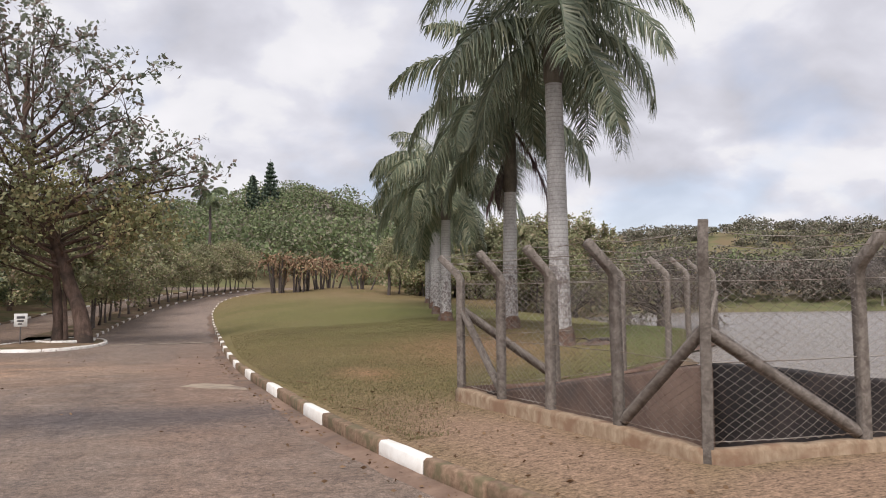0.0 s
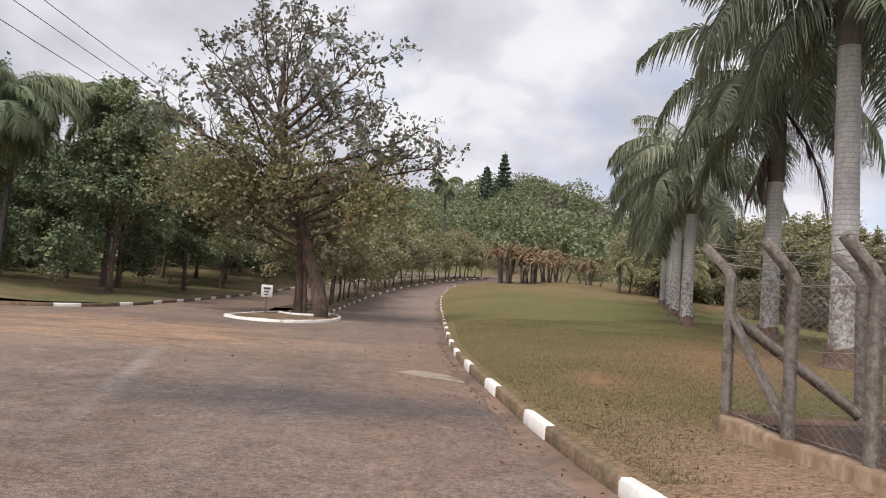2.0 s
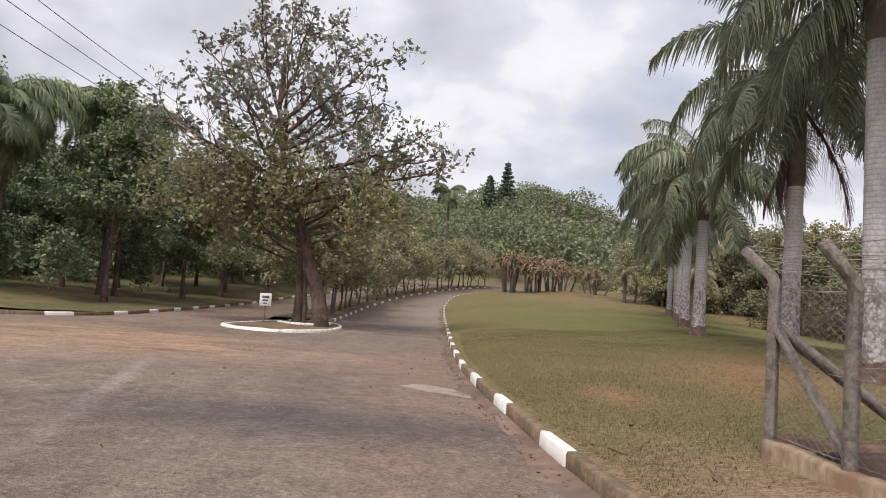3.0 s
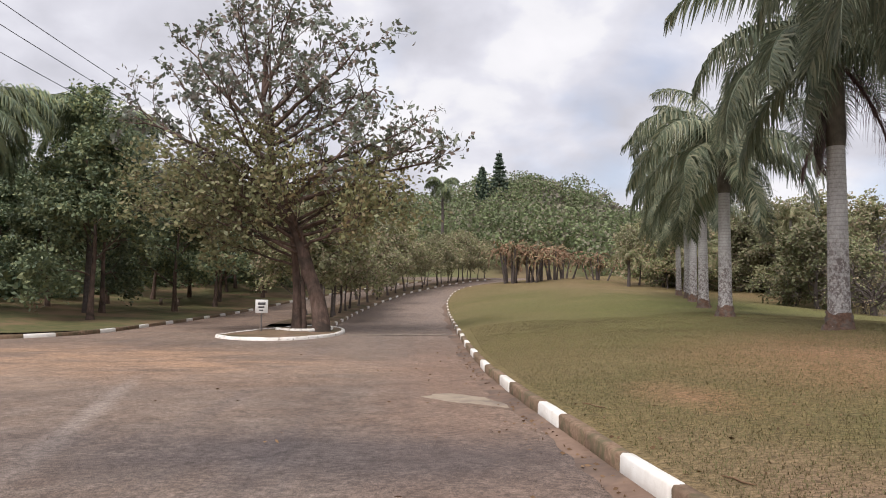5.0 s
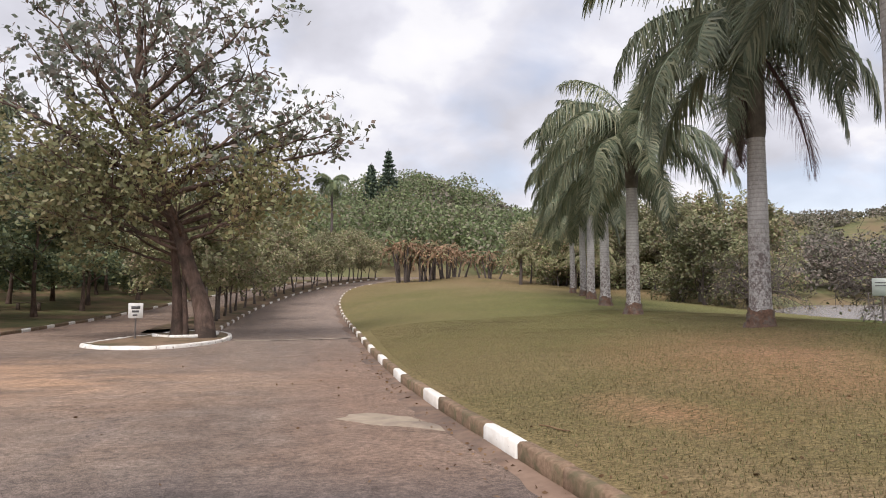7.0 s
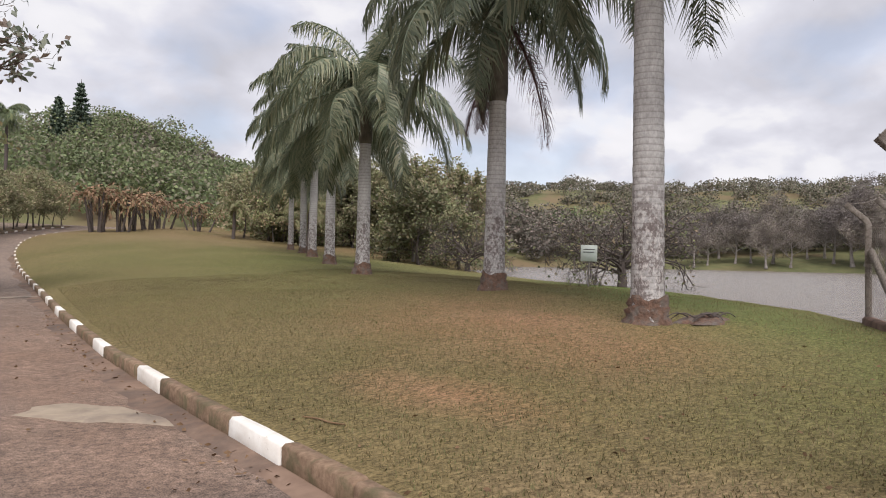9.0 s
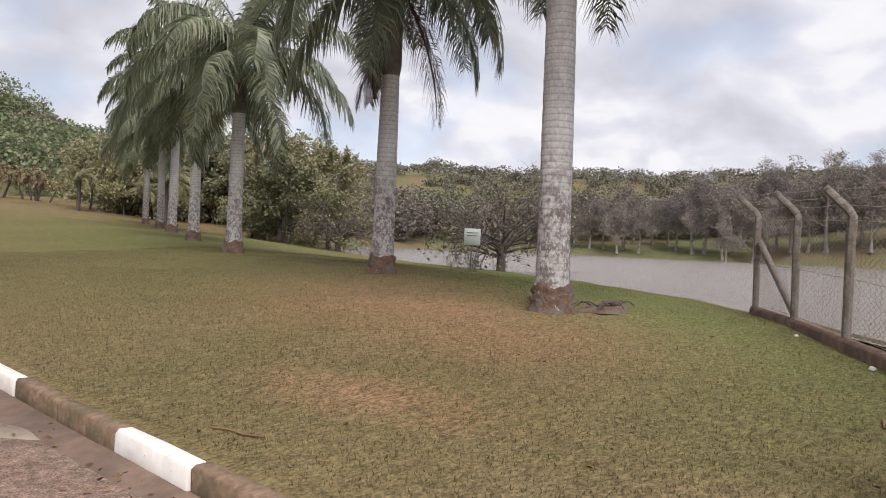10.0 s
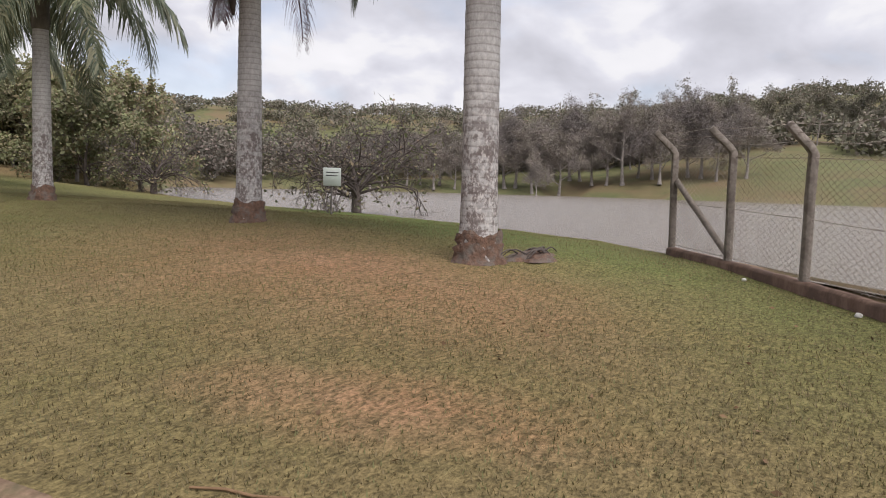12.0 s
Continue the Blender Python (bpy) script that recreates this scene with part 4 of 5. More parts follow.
# soil ledge between spillway, fence and lake
B = np.array([POSTS_FRONT[0]] + POSTS_BACK)
inner = np.array([(3.2, 8.5), (4.4, 8.42), (6.1, 8.28), (7.18, 10.22), (8.25, 11.2), (9.33, 12.25), (10.4, 13.34)])
t = np.linspace(0, 1, 6)
X = B[:, None, 0] + (inner[:, None, 0] - B[:, None, 0]) * t
Y = B[:, None, 1] + (inner[:, None, 1] - B[:, None, 1]) * t
zt = np.array([0.53] + BACK_TOP) - 0.08
zi = np.array([0.48, 0.62, 0.79, 0.8, 0.8, 0.82, 0.84])
tagged(part("spillway_ledge", grid_mesh("spillway_ledge", X, Y, zt[:, None] + (zi - zt)[:, None] * t, MEDIAN)), "soil ledge inside the fence above the water", "ground", kind="structure")

# ---------------------------------------------------------------- palms
def frond_mesh(name, seed, length, lift, droop, mat=None, stations=54, leaflet=0.80, width=0.052):
    """A feather leaf leaving along +x: a thin arching rachis and two rows of hanging leaflets."""
    r = np.random.default_rng(seed)
    t = np.linspace(0, 1, 16)
    ang = radians(lift) - radians(droop) * t ** 1.25
    step = length / 15
    x = np.r_[0, np.cumsum(np.cos(ang[:-1]) * step)]
    z = np.r_[0, np.cumsum(np.sin(ang[:-1]) * step)]
    y = 0.06 * length * np.sin(t * 2 + seed) * t
    g = Geo()
    path = np.c_[x, y, z]
    g.tube(path, 0.035 * (1 - t) + 0.006, 4)
    u = np.linspace(0.10, 0.995, stations)
    base = np.stack([np.interp(u, t, path[:, k]) for k in range(3)], 1)
    tang = np.stack([np.interp(u, t, np.gradient(path[:, k])) for k in range(3)], 1)
    tang /= np.linalg.norm(tang, axis=1)[:, None]
    for sgn in (-1, 1):
        for layer in (0, 1):
            n = stations
            L = leaflet * (0.35 + 0.9 * np.sin(np.pi * np.clip(u * 0.82 + 0.16, 0, 1)) ** 0.8) * r.uniform(0.75, 1.15, n)
            out = np.tile((0.0, sgn * 1.0, 0.0), (n, 1)) + tang * (0.35 + 0.45 * u)[:, None] + np.c_[np.zeros(n), np.zeros(n), r.uniform(-0.1, 0.3, n) - 0.75 * layer]
            out += r.normal(size=(n, 3)) * 0.10
            out /= np.linalg.norm(out, axis=1)[:, None]
            down = np.array((0, 0, -1.0))
            p0 = base
            p1 = base + out * (L * 0.45)[:, None] + down * (L * 0.06)[:, None]
            p2 = p1 + out * (L * 0.28)[:, None] + down * (L * 0.38)[:, None] * r.uniform(0.6, 1.3, (n, 1))
            w = np.cross(out, tang)
            w = tang * 0.8 + w * 0.5
            w /= np.linalg.norm(w, axis=1)[:, None]
            w *= width / 2
            V = np.stack((p0 - w * .5, p0 + w * .5, p1 - w, p1 + w, p2 - w * .15, p2 + w * .15), 1).reshape(-1, 3)
            k = np.arange(n)[:, None] * 6
            g.add(V, np.concatenate((k + [0, 1, 3, 2], k + [2, 3, 5, 4])))
    return g.mesh(name, mat or PALM_LEAF)


FRONDS = [frond_mesh("frond", 1, 3.6, 76, 96), frond_mesh("frond", 2, 3.9, 53, 116), frond_mesh("frond", 3, 3.9, 29, 110), frond_mesh("frond", 4, 3.7, 4, 92), frond_mesh("frond", 5, 3.4, -28, 60)]
OLD_FROND = frond_mesh("frond", 6, 2.3, -50, 36, POD, 60, 0.5, 0.025)


def royal_palm(at, height, girth, seed, lean=(0, 0), turn=0.0, hanging=False, shaft=2.0, label="", scale=1.0):
    """height: up to the crown's heart."""
    r = np.random.default_rng(seed)
    x, y = at
    top = thing("royal_palm", label, "palm tree", "palms along the lawn", Matrix.Translation((x, y, float(lawn_z(np.array(x), np.array(y))))))
    n = 46
    t = np.linspace(0, 1, n)
    H = height - shaft
    rad = girth / 2 * (1.0 + 0.28 * np.exp(-t * H / 0.35) + 0.05 * np.sin(t * 3.2) - 0.16 * t) * (1 + 0.012 * np.where(np.arange(n) % 2, 1, -1))
    P = np.c_[lean[0] * t ** 1.3, lean[1] * t ** 1.3, t * H - 0.05]
    g = Geo()
    g.tube(P, rad, 18)
    part("trunk", g.mesh("trunk", PALM_BARK, True), top, "pale ringed trunk with flaking lichen at the foot")
    # root collar
    g = Geo()
    a = np.linspace(0, 2 * np.pi, 25)
    rr, zz = np.array((1.10, 1.24, 1.20, 1.34, 1.30, 1.5, 1.75)), np.array((0.36, 0.31, 0.22, 0.17, 0.08, 0.02, -0.12))
    rough = r.uniform(0.9, 1.12, (7, 24))
    rough = np.concatenate((rough, rough[:, :1]), 1)
    lumps = r.uniform(-.03, .03, (7, 24))
    lumps = np.concatenate((lumps, lumps[:, :1]), 1)
    S = girth / 2 * rr[:, None] * rough
    grid = grid_mesh("root_collar", S * np.cos(a), S * np.sin(a), zz[:, None] + lumps + 0.04 * np.sin(a * 3 + seed), RED_ROOT, False)
    part("root_collar", grid, top, "crumbling reddish root collar")
    heart = Vector((lean[0] * 1.05, lean[1] * 1.05, height))
    g = Geo()
    t = np.linspace(0, 1, 14)
    sr = girth / 2 * np.interp(t, (0, .04, .1, .5, .85, 1), (.86, 1.02, 1.0, .92, .62, .34))
    g.tube(np.c_[lean[0] + 0.05 * t * lean[0], lean[1] + 0.05 * t * lean[1], H - 0.06 + t * (shaft + .15)], sr, 16)
    part("crownshaft", g.mesh("crownshaft", SHAFT, True), top, "smooth green-brown crownshaft, darkened for the shade of the fronds")
    tiers = [(0, 3), (1, 5), (2, 6), (3, 7), (4, 4)]
    for kind, count in tiers:
        for q in range(count):
            yaw = 360 * (q + 0.5 * (kind % 2)) / count + turn + r.uniform(-16, 16)
            m = Matrix.Translation(heart + Vector((0, 0, 0.1 - 0.13 * kind))) @ pose(0, 0, 0, r.uniform(-14, 14), r.uniform(-9, 9), yaw) @ Matrix.Scale(scale * r.uniform(0.9, 1.12), 4)
            part("frond", FRONDS[kind], top, "", m)
    if hanging:
        for yaw, drop, size in ((-8, 0.75, 1.35), (165, 2.0, 0.75), (75, 1.4, 0.9)):
            part("seed_strand", OLD_FROND, top, "hanging purplish-brown seed strands", Matrix.Translation(heart + Vector((0, 0, -drop))) @ pose(0, 0, 0, 0, 0, yaw) @ Matrix.Scale(size, 4))
        g = Geo()
        k = np.linspace(0, 1, 9)
        g.tube(np.c_[-girth * .5 - .18 * np.sin(k * 2.2), 0 * k, -shaft + .75 - 1.35 * k], 0.02 + 0.10 * np.sin(np.pi * np.clip(k * .9 + .1, 0, 1)), 8)
        part("spathe", g.mesh("spathe", SPATHE, True), top, "dark dry hanging spathe", Matrix.Translation(heart))
    return top


P_LABEL = "royal palm with a pale ringed trunk on the lawn"
royal_palm(PALMS[0], 7.7, 0.46, 11, (-0.05, 0.05), 10, False, 1.7, "thick-trunked royal palm beside the lake, pale ringed trunk")
royal_palm(PALMS[1], 6.9, 0.44, 12, (0.08, 0.1), 55, True, 2.75, "royal palm with hanging brown seed strands on the lawn")
royal_palm(PALMS[2], 5.9, 0.42, 13, (0.05, 0.1), 25, False, 1.8, P_LABEL)
royal_palm(PALMS[3], 6.3, 0.40, 14, (0.05, 0.2), 80, False, 1.6, P_LABEL)
royal_palm(PALMS[4], 7.2, 0.40, 15, (0.1, 0.2), 40, False, 1.6, P_LABEL)
royal_palm(PALMS[5], 6.2, 0.38, 16, (0, 0.2), 70, False, 1.5, P_LABEL)
royal_palm(PALMS[6], 5.8, 0.36, 17, (0, 0.1), 15, False, 1.5, P_LABEL, 0.9)

# ---------------------------------------------------------------- broad-leaved trees


def branch(r, p, d, length, r0, r1, segs, wander, lift):
    pts = [np.array(p, float)]
    d = np.array(d, float)
    for _ in range(segs):
        d = d + r.normal(size=3) * wander + np.array((0, 0, lift))
        d /= np.linalg.norm(d)
        pts.append(pts[-1] + d * length / segs)
    return np.array(pts), np.linspace(r0, r1, segs + 1)


def sprout(r, g, p, d, length, rad, level, tips, kids, spread, lift, wander=0.16, sides=5, ends=None):
    """Grow one limb and, from it, its smaller ones; the ends are gathered in tips."""
    segs = 6 if level > 1 else 4
    pts, radii = branch(r, p, d, length, rad, rad * 0.35, segs, wander, lift)
    g.tube(pts, radii, sides if level > 1 else 3)
    if level <= 1:
        tips.extend(pts[1:])
        if ends is not None:
            ends.append(pts[-1])
        if level == 0:
            return
    count = kids[level]
    for q in range(count):
        f = r.uniform(0.25, 1.0) if q else 1.0
        k = min(int(f * segs), segs - 1)
        base = pts[k] + (pts[k + 1] - pts[k]) * (f * segs - k)
        along = pts[k + 1] - pts[k]
        along /= np.linalg.norm(along)
        side = r.normal(size=3)
        side -= side.dot(along) * along
        side /= np.linalg.norm(side)
        a = radians(r.uniform(*spread))
        nd = along * math.cos(a) + side * math.sin(a)
        sprout(r, g, base, nd, length * r.uniform(0.42, 0.68), max(rad * 0.45, 0.009), level - 1, tips, kids, spread, lift, wander, sides, ends)


def scatter(r, tips, per, reach, size, flat=0.2, long=1.7):
    T = np.repeat(np.array(tips), per, 0)
    T = T + r.normal(size=T.shape) * reach
    return leaves(r, T, size, flat, long)


def broadleaf(name, seed, height, crown_w, trunk_r, bare, leaf_mat, per, size, limbs=9, kids=(0, 4, 4, 5), bark=None, fork=True, reach=0.16, lift=0.05, long=1.7):
    """Meshes of a tree: its wood and its leaves. bare: height of the lowest limb."""
    r = np.random.default_rng(seed)
    g = Geo()
    tips = []
    lean = r.normal(size=2) * 0.04
    H = height * 0.72
    n = 9
    t = np.linspace(0, 1, n)
    P = np.c_[lean[0] * H * t + 0.10 * np.sin(t * 5 + seed), lean[1] * H * t + 0.10 * np.sin(t * 4), t * H - 0.1]
    g.tube(P, trunk_r * (1 - 0.72 * t) * (1 + 0.5 * np.exp(-t * 14)), 9)
    for q in range(limbs):
        f = (bare + (H - bare) * (q / max(limbs - 1, 1)) ** 0.85) / H
        base = np.array([np.interp(f, t, P[:, k]) for k in range(3)])
        yaw = q * 2.4 + r.uniform(-.4, .4)
        el = radians(22 + 48 * (q / limbs) + r.uniform(-8, 8))
        L = crown_w / 2 * (1.0 - 0.42 * (q / limbs)) * r.uniform(0.85, 1.1)
        sprout(r, g, base, (math.cos(yaw) * math.cos(el), math.sin(yaw) * math.cos(el), math.sin(el)), L, trunk_r * 0.42 * (1 - 0.5 * f), 3, tips, kids, (22, 62), lift)
    sprout(r, g, P[-1], (0.05, 0, 1), height * 0.30, trunk_r * 0.26, 3, tips, kids, (22, 60), lift)
    wood = g.mesh(name + "_trunk", bark or BARK, True)
    V, F = scatter(r, tips, per, reach, size, 0.2, long)
    return wood, raw_mesh(name + "_crown", V, F, leaf_mat)


def crowns(r, xs, ys, zs, radius, per, size, squash=0.75):
    """Many crowns of loose leaf clumps."""
    n = len(xs)
    rad = radius * r.uniform(0.65, 1.3, n)
    lobes = r.normal(size=(n, 5, 3))
    lobes /= np.linalg.norm(lobes, axis=2)[..., None]
    which = r.integers(0, 5, (n, per))
    d = r.normal(size=(n, per, 3))
    d /= np.linalg.norm(d, axis=2)[..., None]
    d *= r.uniform(0.6, 1.0, (n, per, 1)) * 0.62
    C = np.take_along_axis(lobes, which[..., None], 1) * 0.52 + d
    C *= rad[:, None, None]
    C[..., 2] *= squash
    C += np.stack((xs, ys, zs + rad * squash * 0.95), -1)[:, None]
    return leaves(r, C.reshape(-1, 3), size, 0.3, 1.3)


def plant(name, meshes, x, y, z, yaw, scale, label, category, group=""):
    top = thing(name, label, category, group, Matrix.Translation((x, y, z)) @ pose(0, 0, 0, 0, 0, yaw))
    part("trunk", meshes[0], top, "", Matrix.Scale(scale, 4))
    if meshes[1] is not None:
        part("crown", meshes[1], top, "", Matrix.Scale(scale, 4))
    return top


def big_tree():
    """The spreading tree on the island: a leaning stem with long limbs that end in leaf tufts, denser small leaves below."""
    r = np.random.default_rng(21)
    x0, y0 = -4.6, 29.9
    z0 = float(road_z(y0)) + 0.1
    top = thing("island_tree", "large spreading half-bare tree with twin dark trunks on the island", "tree", m=Matrix.Translation((x0, y0, z0)))
    g, high, low = Geo(), [], []
    hs = (-0.1, 1.4, 2.9, 5.1, 7.5, 9.6, 11.2)
    t = np.linspace(-0.1, 11.0, 26)
    stem = np.c_[np.interp(t, hs, (0.05, -.25, -.72, -1.75, -2.1, -2.25, -2.2)) + 0.05 * np.sin(t * 2.1), 0.15 * np.sin(t * 0.6), t]
    g.tube(stem, np.interp(t, hs, (.34, .25, .225, .15, .095, .05, .02)), 12)
    u = np.linspace(0, 1, 14)
    P2 = np.c_[-1.0 + 0.1 * np.sin(u * 4) - 0.5 * u, 0.9 + 0.3 * u, 5.2 * u - 0.1]
    g.tube(P2, 0.19 * (1 - 0.7 * u) * (1 + 0.4 * np.exp(-u * 14)), 10)
    P3 = np.c_[-0.62 - 0.2 * u, 0.35 + 0.1 * u, 3.2 * u - 0.1]
    g.tube(P3, 0.095 * (1 - 0.5 * u), 8)

    def limb(h, end, rad, into, twigs, reach, axis=None, flat=0.45, shrink=0.90):
        """A limb from the stem at height h to an end point, flat at first and rising, with twigs along it."""
        src = stem if axis is None else axis
        a = np.array([np.interp(h, src[:, 2], src[:, k]) for k in (0, 1)] + [h])
        b = a + (np.array(end, float) - a) * shrink
        c = a + (b - a) * (0.58, 0.58, flat)
        f = np.linspace(0, 1, 11)[:, None]
        pts = (1 - f) ** 2 * a + 2 * f * (1 - f) * c + f ** 2 * b
        pts[1:-1] += np.cumsum(r.normal(size=(9, 3)) * 0.045, 0)
        g.tube(pts, rad * (1 - 0.82 * f[:, 0]), 6)
        for q in range(twigs):
            v = 0.28 + 0.72 * (q + r.uniform(0, .9)) / twigs
            k = min(int(v * 10), 9)
            along = pts[k + 1] - pts[k]
            along /= np.linalg.norm(along)
            side = r.normal(size=3) * (1, 1, .8) + (0, 0, .25)
            side -= side.dot(along) * along
            side /= np.linalg.norm(side)
            w = radians(r.uniform(28, 62))
            sprout(r, g, pts[k], along * math.cos(w) + side * math.sin(w), reach * r.uniform(.65, 1.2) * (1.1 - .35 * v), max(rad * .32, .014), 2, [], (0, 2, 3), (22, 60), 0.07, 0.15, 5, into)
        into.append(b)

    for h, x, y, z in ((5.0, -7.9, .5, 8.5), (5.4, -6.6, -1.6, 7.3), (5.9, -6.2, 1.6, 9.5), (6.5, -5.3, -1, 10.5), (7.3, -4.5, 1.1, 11.0), (7.9, -3.4, -.8, 11.8), (8.6, -2.2, .7, 12.3), (8.2, -1.0, -.6, 11.9),
                       (7.4, .2, .8, 11.1), (7.0, 1.5, -.3, 10.5), (6.5, 1.4, 1.6, 9.1), (6.1, 2.7, -1, 8.4), (5.5, 3.8, .5, 7.8), (5.0, 3.9, -1.2, 6.7), (4.4, 4.7, .3, 6.7), (4.7, 2.6, 2.6, 7.0),
                       (5.0, -1.4, 3.4, 8.0), (5.4, -2.8, -3.0, 8.2), (6.4, -1.6, -2.3, 9.9), (4.4, 1.5, -2.7, 6.2), (4.3, -5.8, 2.1, 6.7), (6.7, -.2, 2.6, 9.3)):
        limb(h, (x, y, z), 0.105 - 0.006 * (h - 4.3), high, 7, 1.35)
    for h, x, y, z in ((2.9, -6.8, 0, 4.5), (3.1, -5.2, -1.6, 5.0), (3.3, -4.2, 2, 5.3), (2.7, -3.7, -1.1, 3.9), (3.3, 2.7, -1, 4.9), (3.5, 3.1, 1.2, 5.2), (2.9, 1.7, -2, 4.3), (3.7, -2.8, -2.5, 5.7), (3.6, .6, 2.7, 5.5),
                       (3.1, -.8, -2.6, 4.6), (3.5, -7.0, .9, 5.2), (3.9, -4.6, -2.6, 5.6), (3.8, 1.9, 1.6, 6.0)):
        limb(h, (x, y, z), 0.07, low, 8, 1.5)
    for h, x, y, z in ((2.3, -5.2, .6, 4.0), (2.6, -4.2, 2.4, 4.5), (3.2, -2.8, 2.9, 5.2), (3.6, 1.2, 2.6, 4.9), (4.2, -3.6, .2, 5.9)):
        limb(h, (x, y, z), 0.055, low, 8, 1.3, P2)
    part("trunk", g.mesh("trunk", BARK, True), top, "dark leaning twin trunks and bare limbs")
    high, low = np.array(high), np.array(low)
    V, F = scatter(r, high[r.random(len(high)) < 0.7], 6, 0.13, 0.135, 0.1, 1.9)
    part("upper_crown", raw_mesh("upper_crown", V, F, TOP_LEAF), top, "tufts of greyish-green leaves on the upper limbs")
    V, F = scatter(r, low, 9, 0.24, 0.115)
    part("lower_crown", raw_mesh("lower_crown", V, F, TREE_LEAF), top, "denser olive and brown lower leaves")


big_tree()

WOODS = [broadleaf("woods_tree", 31, 11.5, 7.5, 0.20, 2.4, WOOD_LEAF, 5, 0.19, 9, (0, 4, 4, 5), None, True, 0.26),
         broadleaf("woods_tree", 32, 9.5, 6.5, 0.17, 1.8, WOOD_LEAF, 5, 0.18, 9, (0, 4, 4, 5), None, True, 0.26),
         broadleaf("woods_tree", 33, 13.0, 7.0, 0.20, 3.0, WOOD_LEAF, 5, 0.19, 9, (0, 4, 4, 5), None, True, 0.28)]
AVENUE = [broadleaf("avenue_tree", 41, 5.0, 4.6, 0.085, 1.6, YOUNG_LEAF, 2, 0.13, 7, (0, 4, 4, 4), TWIG, True, 0.14),
          broadleaf("avenue_tree", 42, 4.4, 4.2, 0.075, 1.4, YOUNG_LEAF, 2, 0.13, 7, (0, 4, 4, 4), TWIG, True, 0.14),
          broadleaf("avenue_tree", 43, 5.6, 4.8, 0.09, 1.7, YOUNG_LEAF, 2, 0.13, 7, (0, 4, 4, 4), TWIG, True, 0.14)]


def woods():
    r = np.random.default_rng(51)
    spots = []
    for row, (x0, dx) in enumerate(((-15.5, 1.4), (-20, 2.0), (-26, 2.5), (-33, 3.0))):
        for y in np.arange(34 + row * 1.5, 100, 5.2 + row * 0.6):
            bend = max(0, y - 60) * 0.22
            spots.append((x0 + bend + r.uniform(-dx, dx), y + r.uniform(-1.6, 1.6), row))
    spots += [(-24, 30, 1), (-30, 31, 2), (-36, 30, 3), (-40, 36, 3), (-43, 44, 3)]
    for k, (x, y, row) in enumerate(spots):
        plant("woods_tree", WOODS[r.integers(3)], x, y, float(left_lawn_z(np.array(x), np.array(y))), r.uniform(0, 360), r.uniform(0.62, 0.80) * (0.82 if row == 0 else 1.0),
              "dense dark-green tree in the shaded woods", "tree", "trees of the woods")
    P = curve_at(KERB_L, 0.5)
    s = np.arange(len(P)) * 0.5
    for k, d in enumerate(np.arange(4.0, s[-1], 2.9)):
        x, y = np.interp(d, s, P[:, 0]), np.interp(d, s, P[:, 1])
        for off in (-0.75, -2.1):
            if off < -1 and k % 2:
                continue
            yy = y + r.uniform(-.6, .6)
            plant("avenue_tree", AVENUE[r.integers(3)], x + off + r.uniform(-.2, .2), yy, float(road_z(yy)) + 0.12, r.uniform(0, 360), r.uniform(0.75, 1.05),
                  "slender young tree with thin yellowish leaves in bare soil", "tree", "avenue trees")
    # palms among the woods' edge
    for x, y, h, turn in ((-18.5, 30.5, 6.8, 0), (-16.5, 37.5, 8.2, 40), (-24, 29, 7.0, 80), (-19, 33, 7.6, 20)):
        z = float(left_lawn_z(np.array(x), np.array(y)))
        top = thing("queen_palm", "tall palm with long hanging fronds before the woods", "palm tree", "palms of the woods", Matrix.Translation((x, y, z)))
        g = Geo()
        t = np.linspace(0, 1, 12)
        g.tube(np.c_[0.2 * t ** 2, 0.1 * t, h * t - .1], 0.14 * (1 - 0.3 * t) * (1 + .3 * np.exp(-t * 20)), 10)
        part("trunk", g.mesh("trunk", TWIG, True), top)
        for q in range(30):
            m = Matrix.Translation((0.2, 0.1, h)) @ pose(0, 0, 0, r.uniform(-12, 12), r.uniform(-9, 9), q * 137.5 + turn) @ Matrix.Scale(r.uniform(0.85, 1.1), 4)
            part("frond", WILD_FRONDS[q % 4], top, "", m)
    # undergrowth that closes the woods behind
    n = 260
    x, y = r.uniform(-48, -23, n), r.uniform(28, 104, n)
    x += np.clip(y - 60, 0, 99) * 0.2
    V, F = crowns(r, x, y, left_lawn_z(x, y) - 0.4, 2.3, 170, 0.36)
    tagged(part("undergrowth", raw_mesh("undergrowth", V, F, WOOD_LEAF)), "dark tangled undergrowth beneath the woods", "undergrowth", kind="stuff")


WILD_FRONDS = [frond_mesh("wild_frond", 105 + k, 3.3, lift, 130, WOOD_LEAF, 70, 0.8, 0.045) for k, lift in enumerate((75, 55, 32, 8))]
woods()

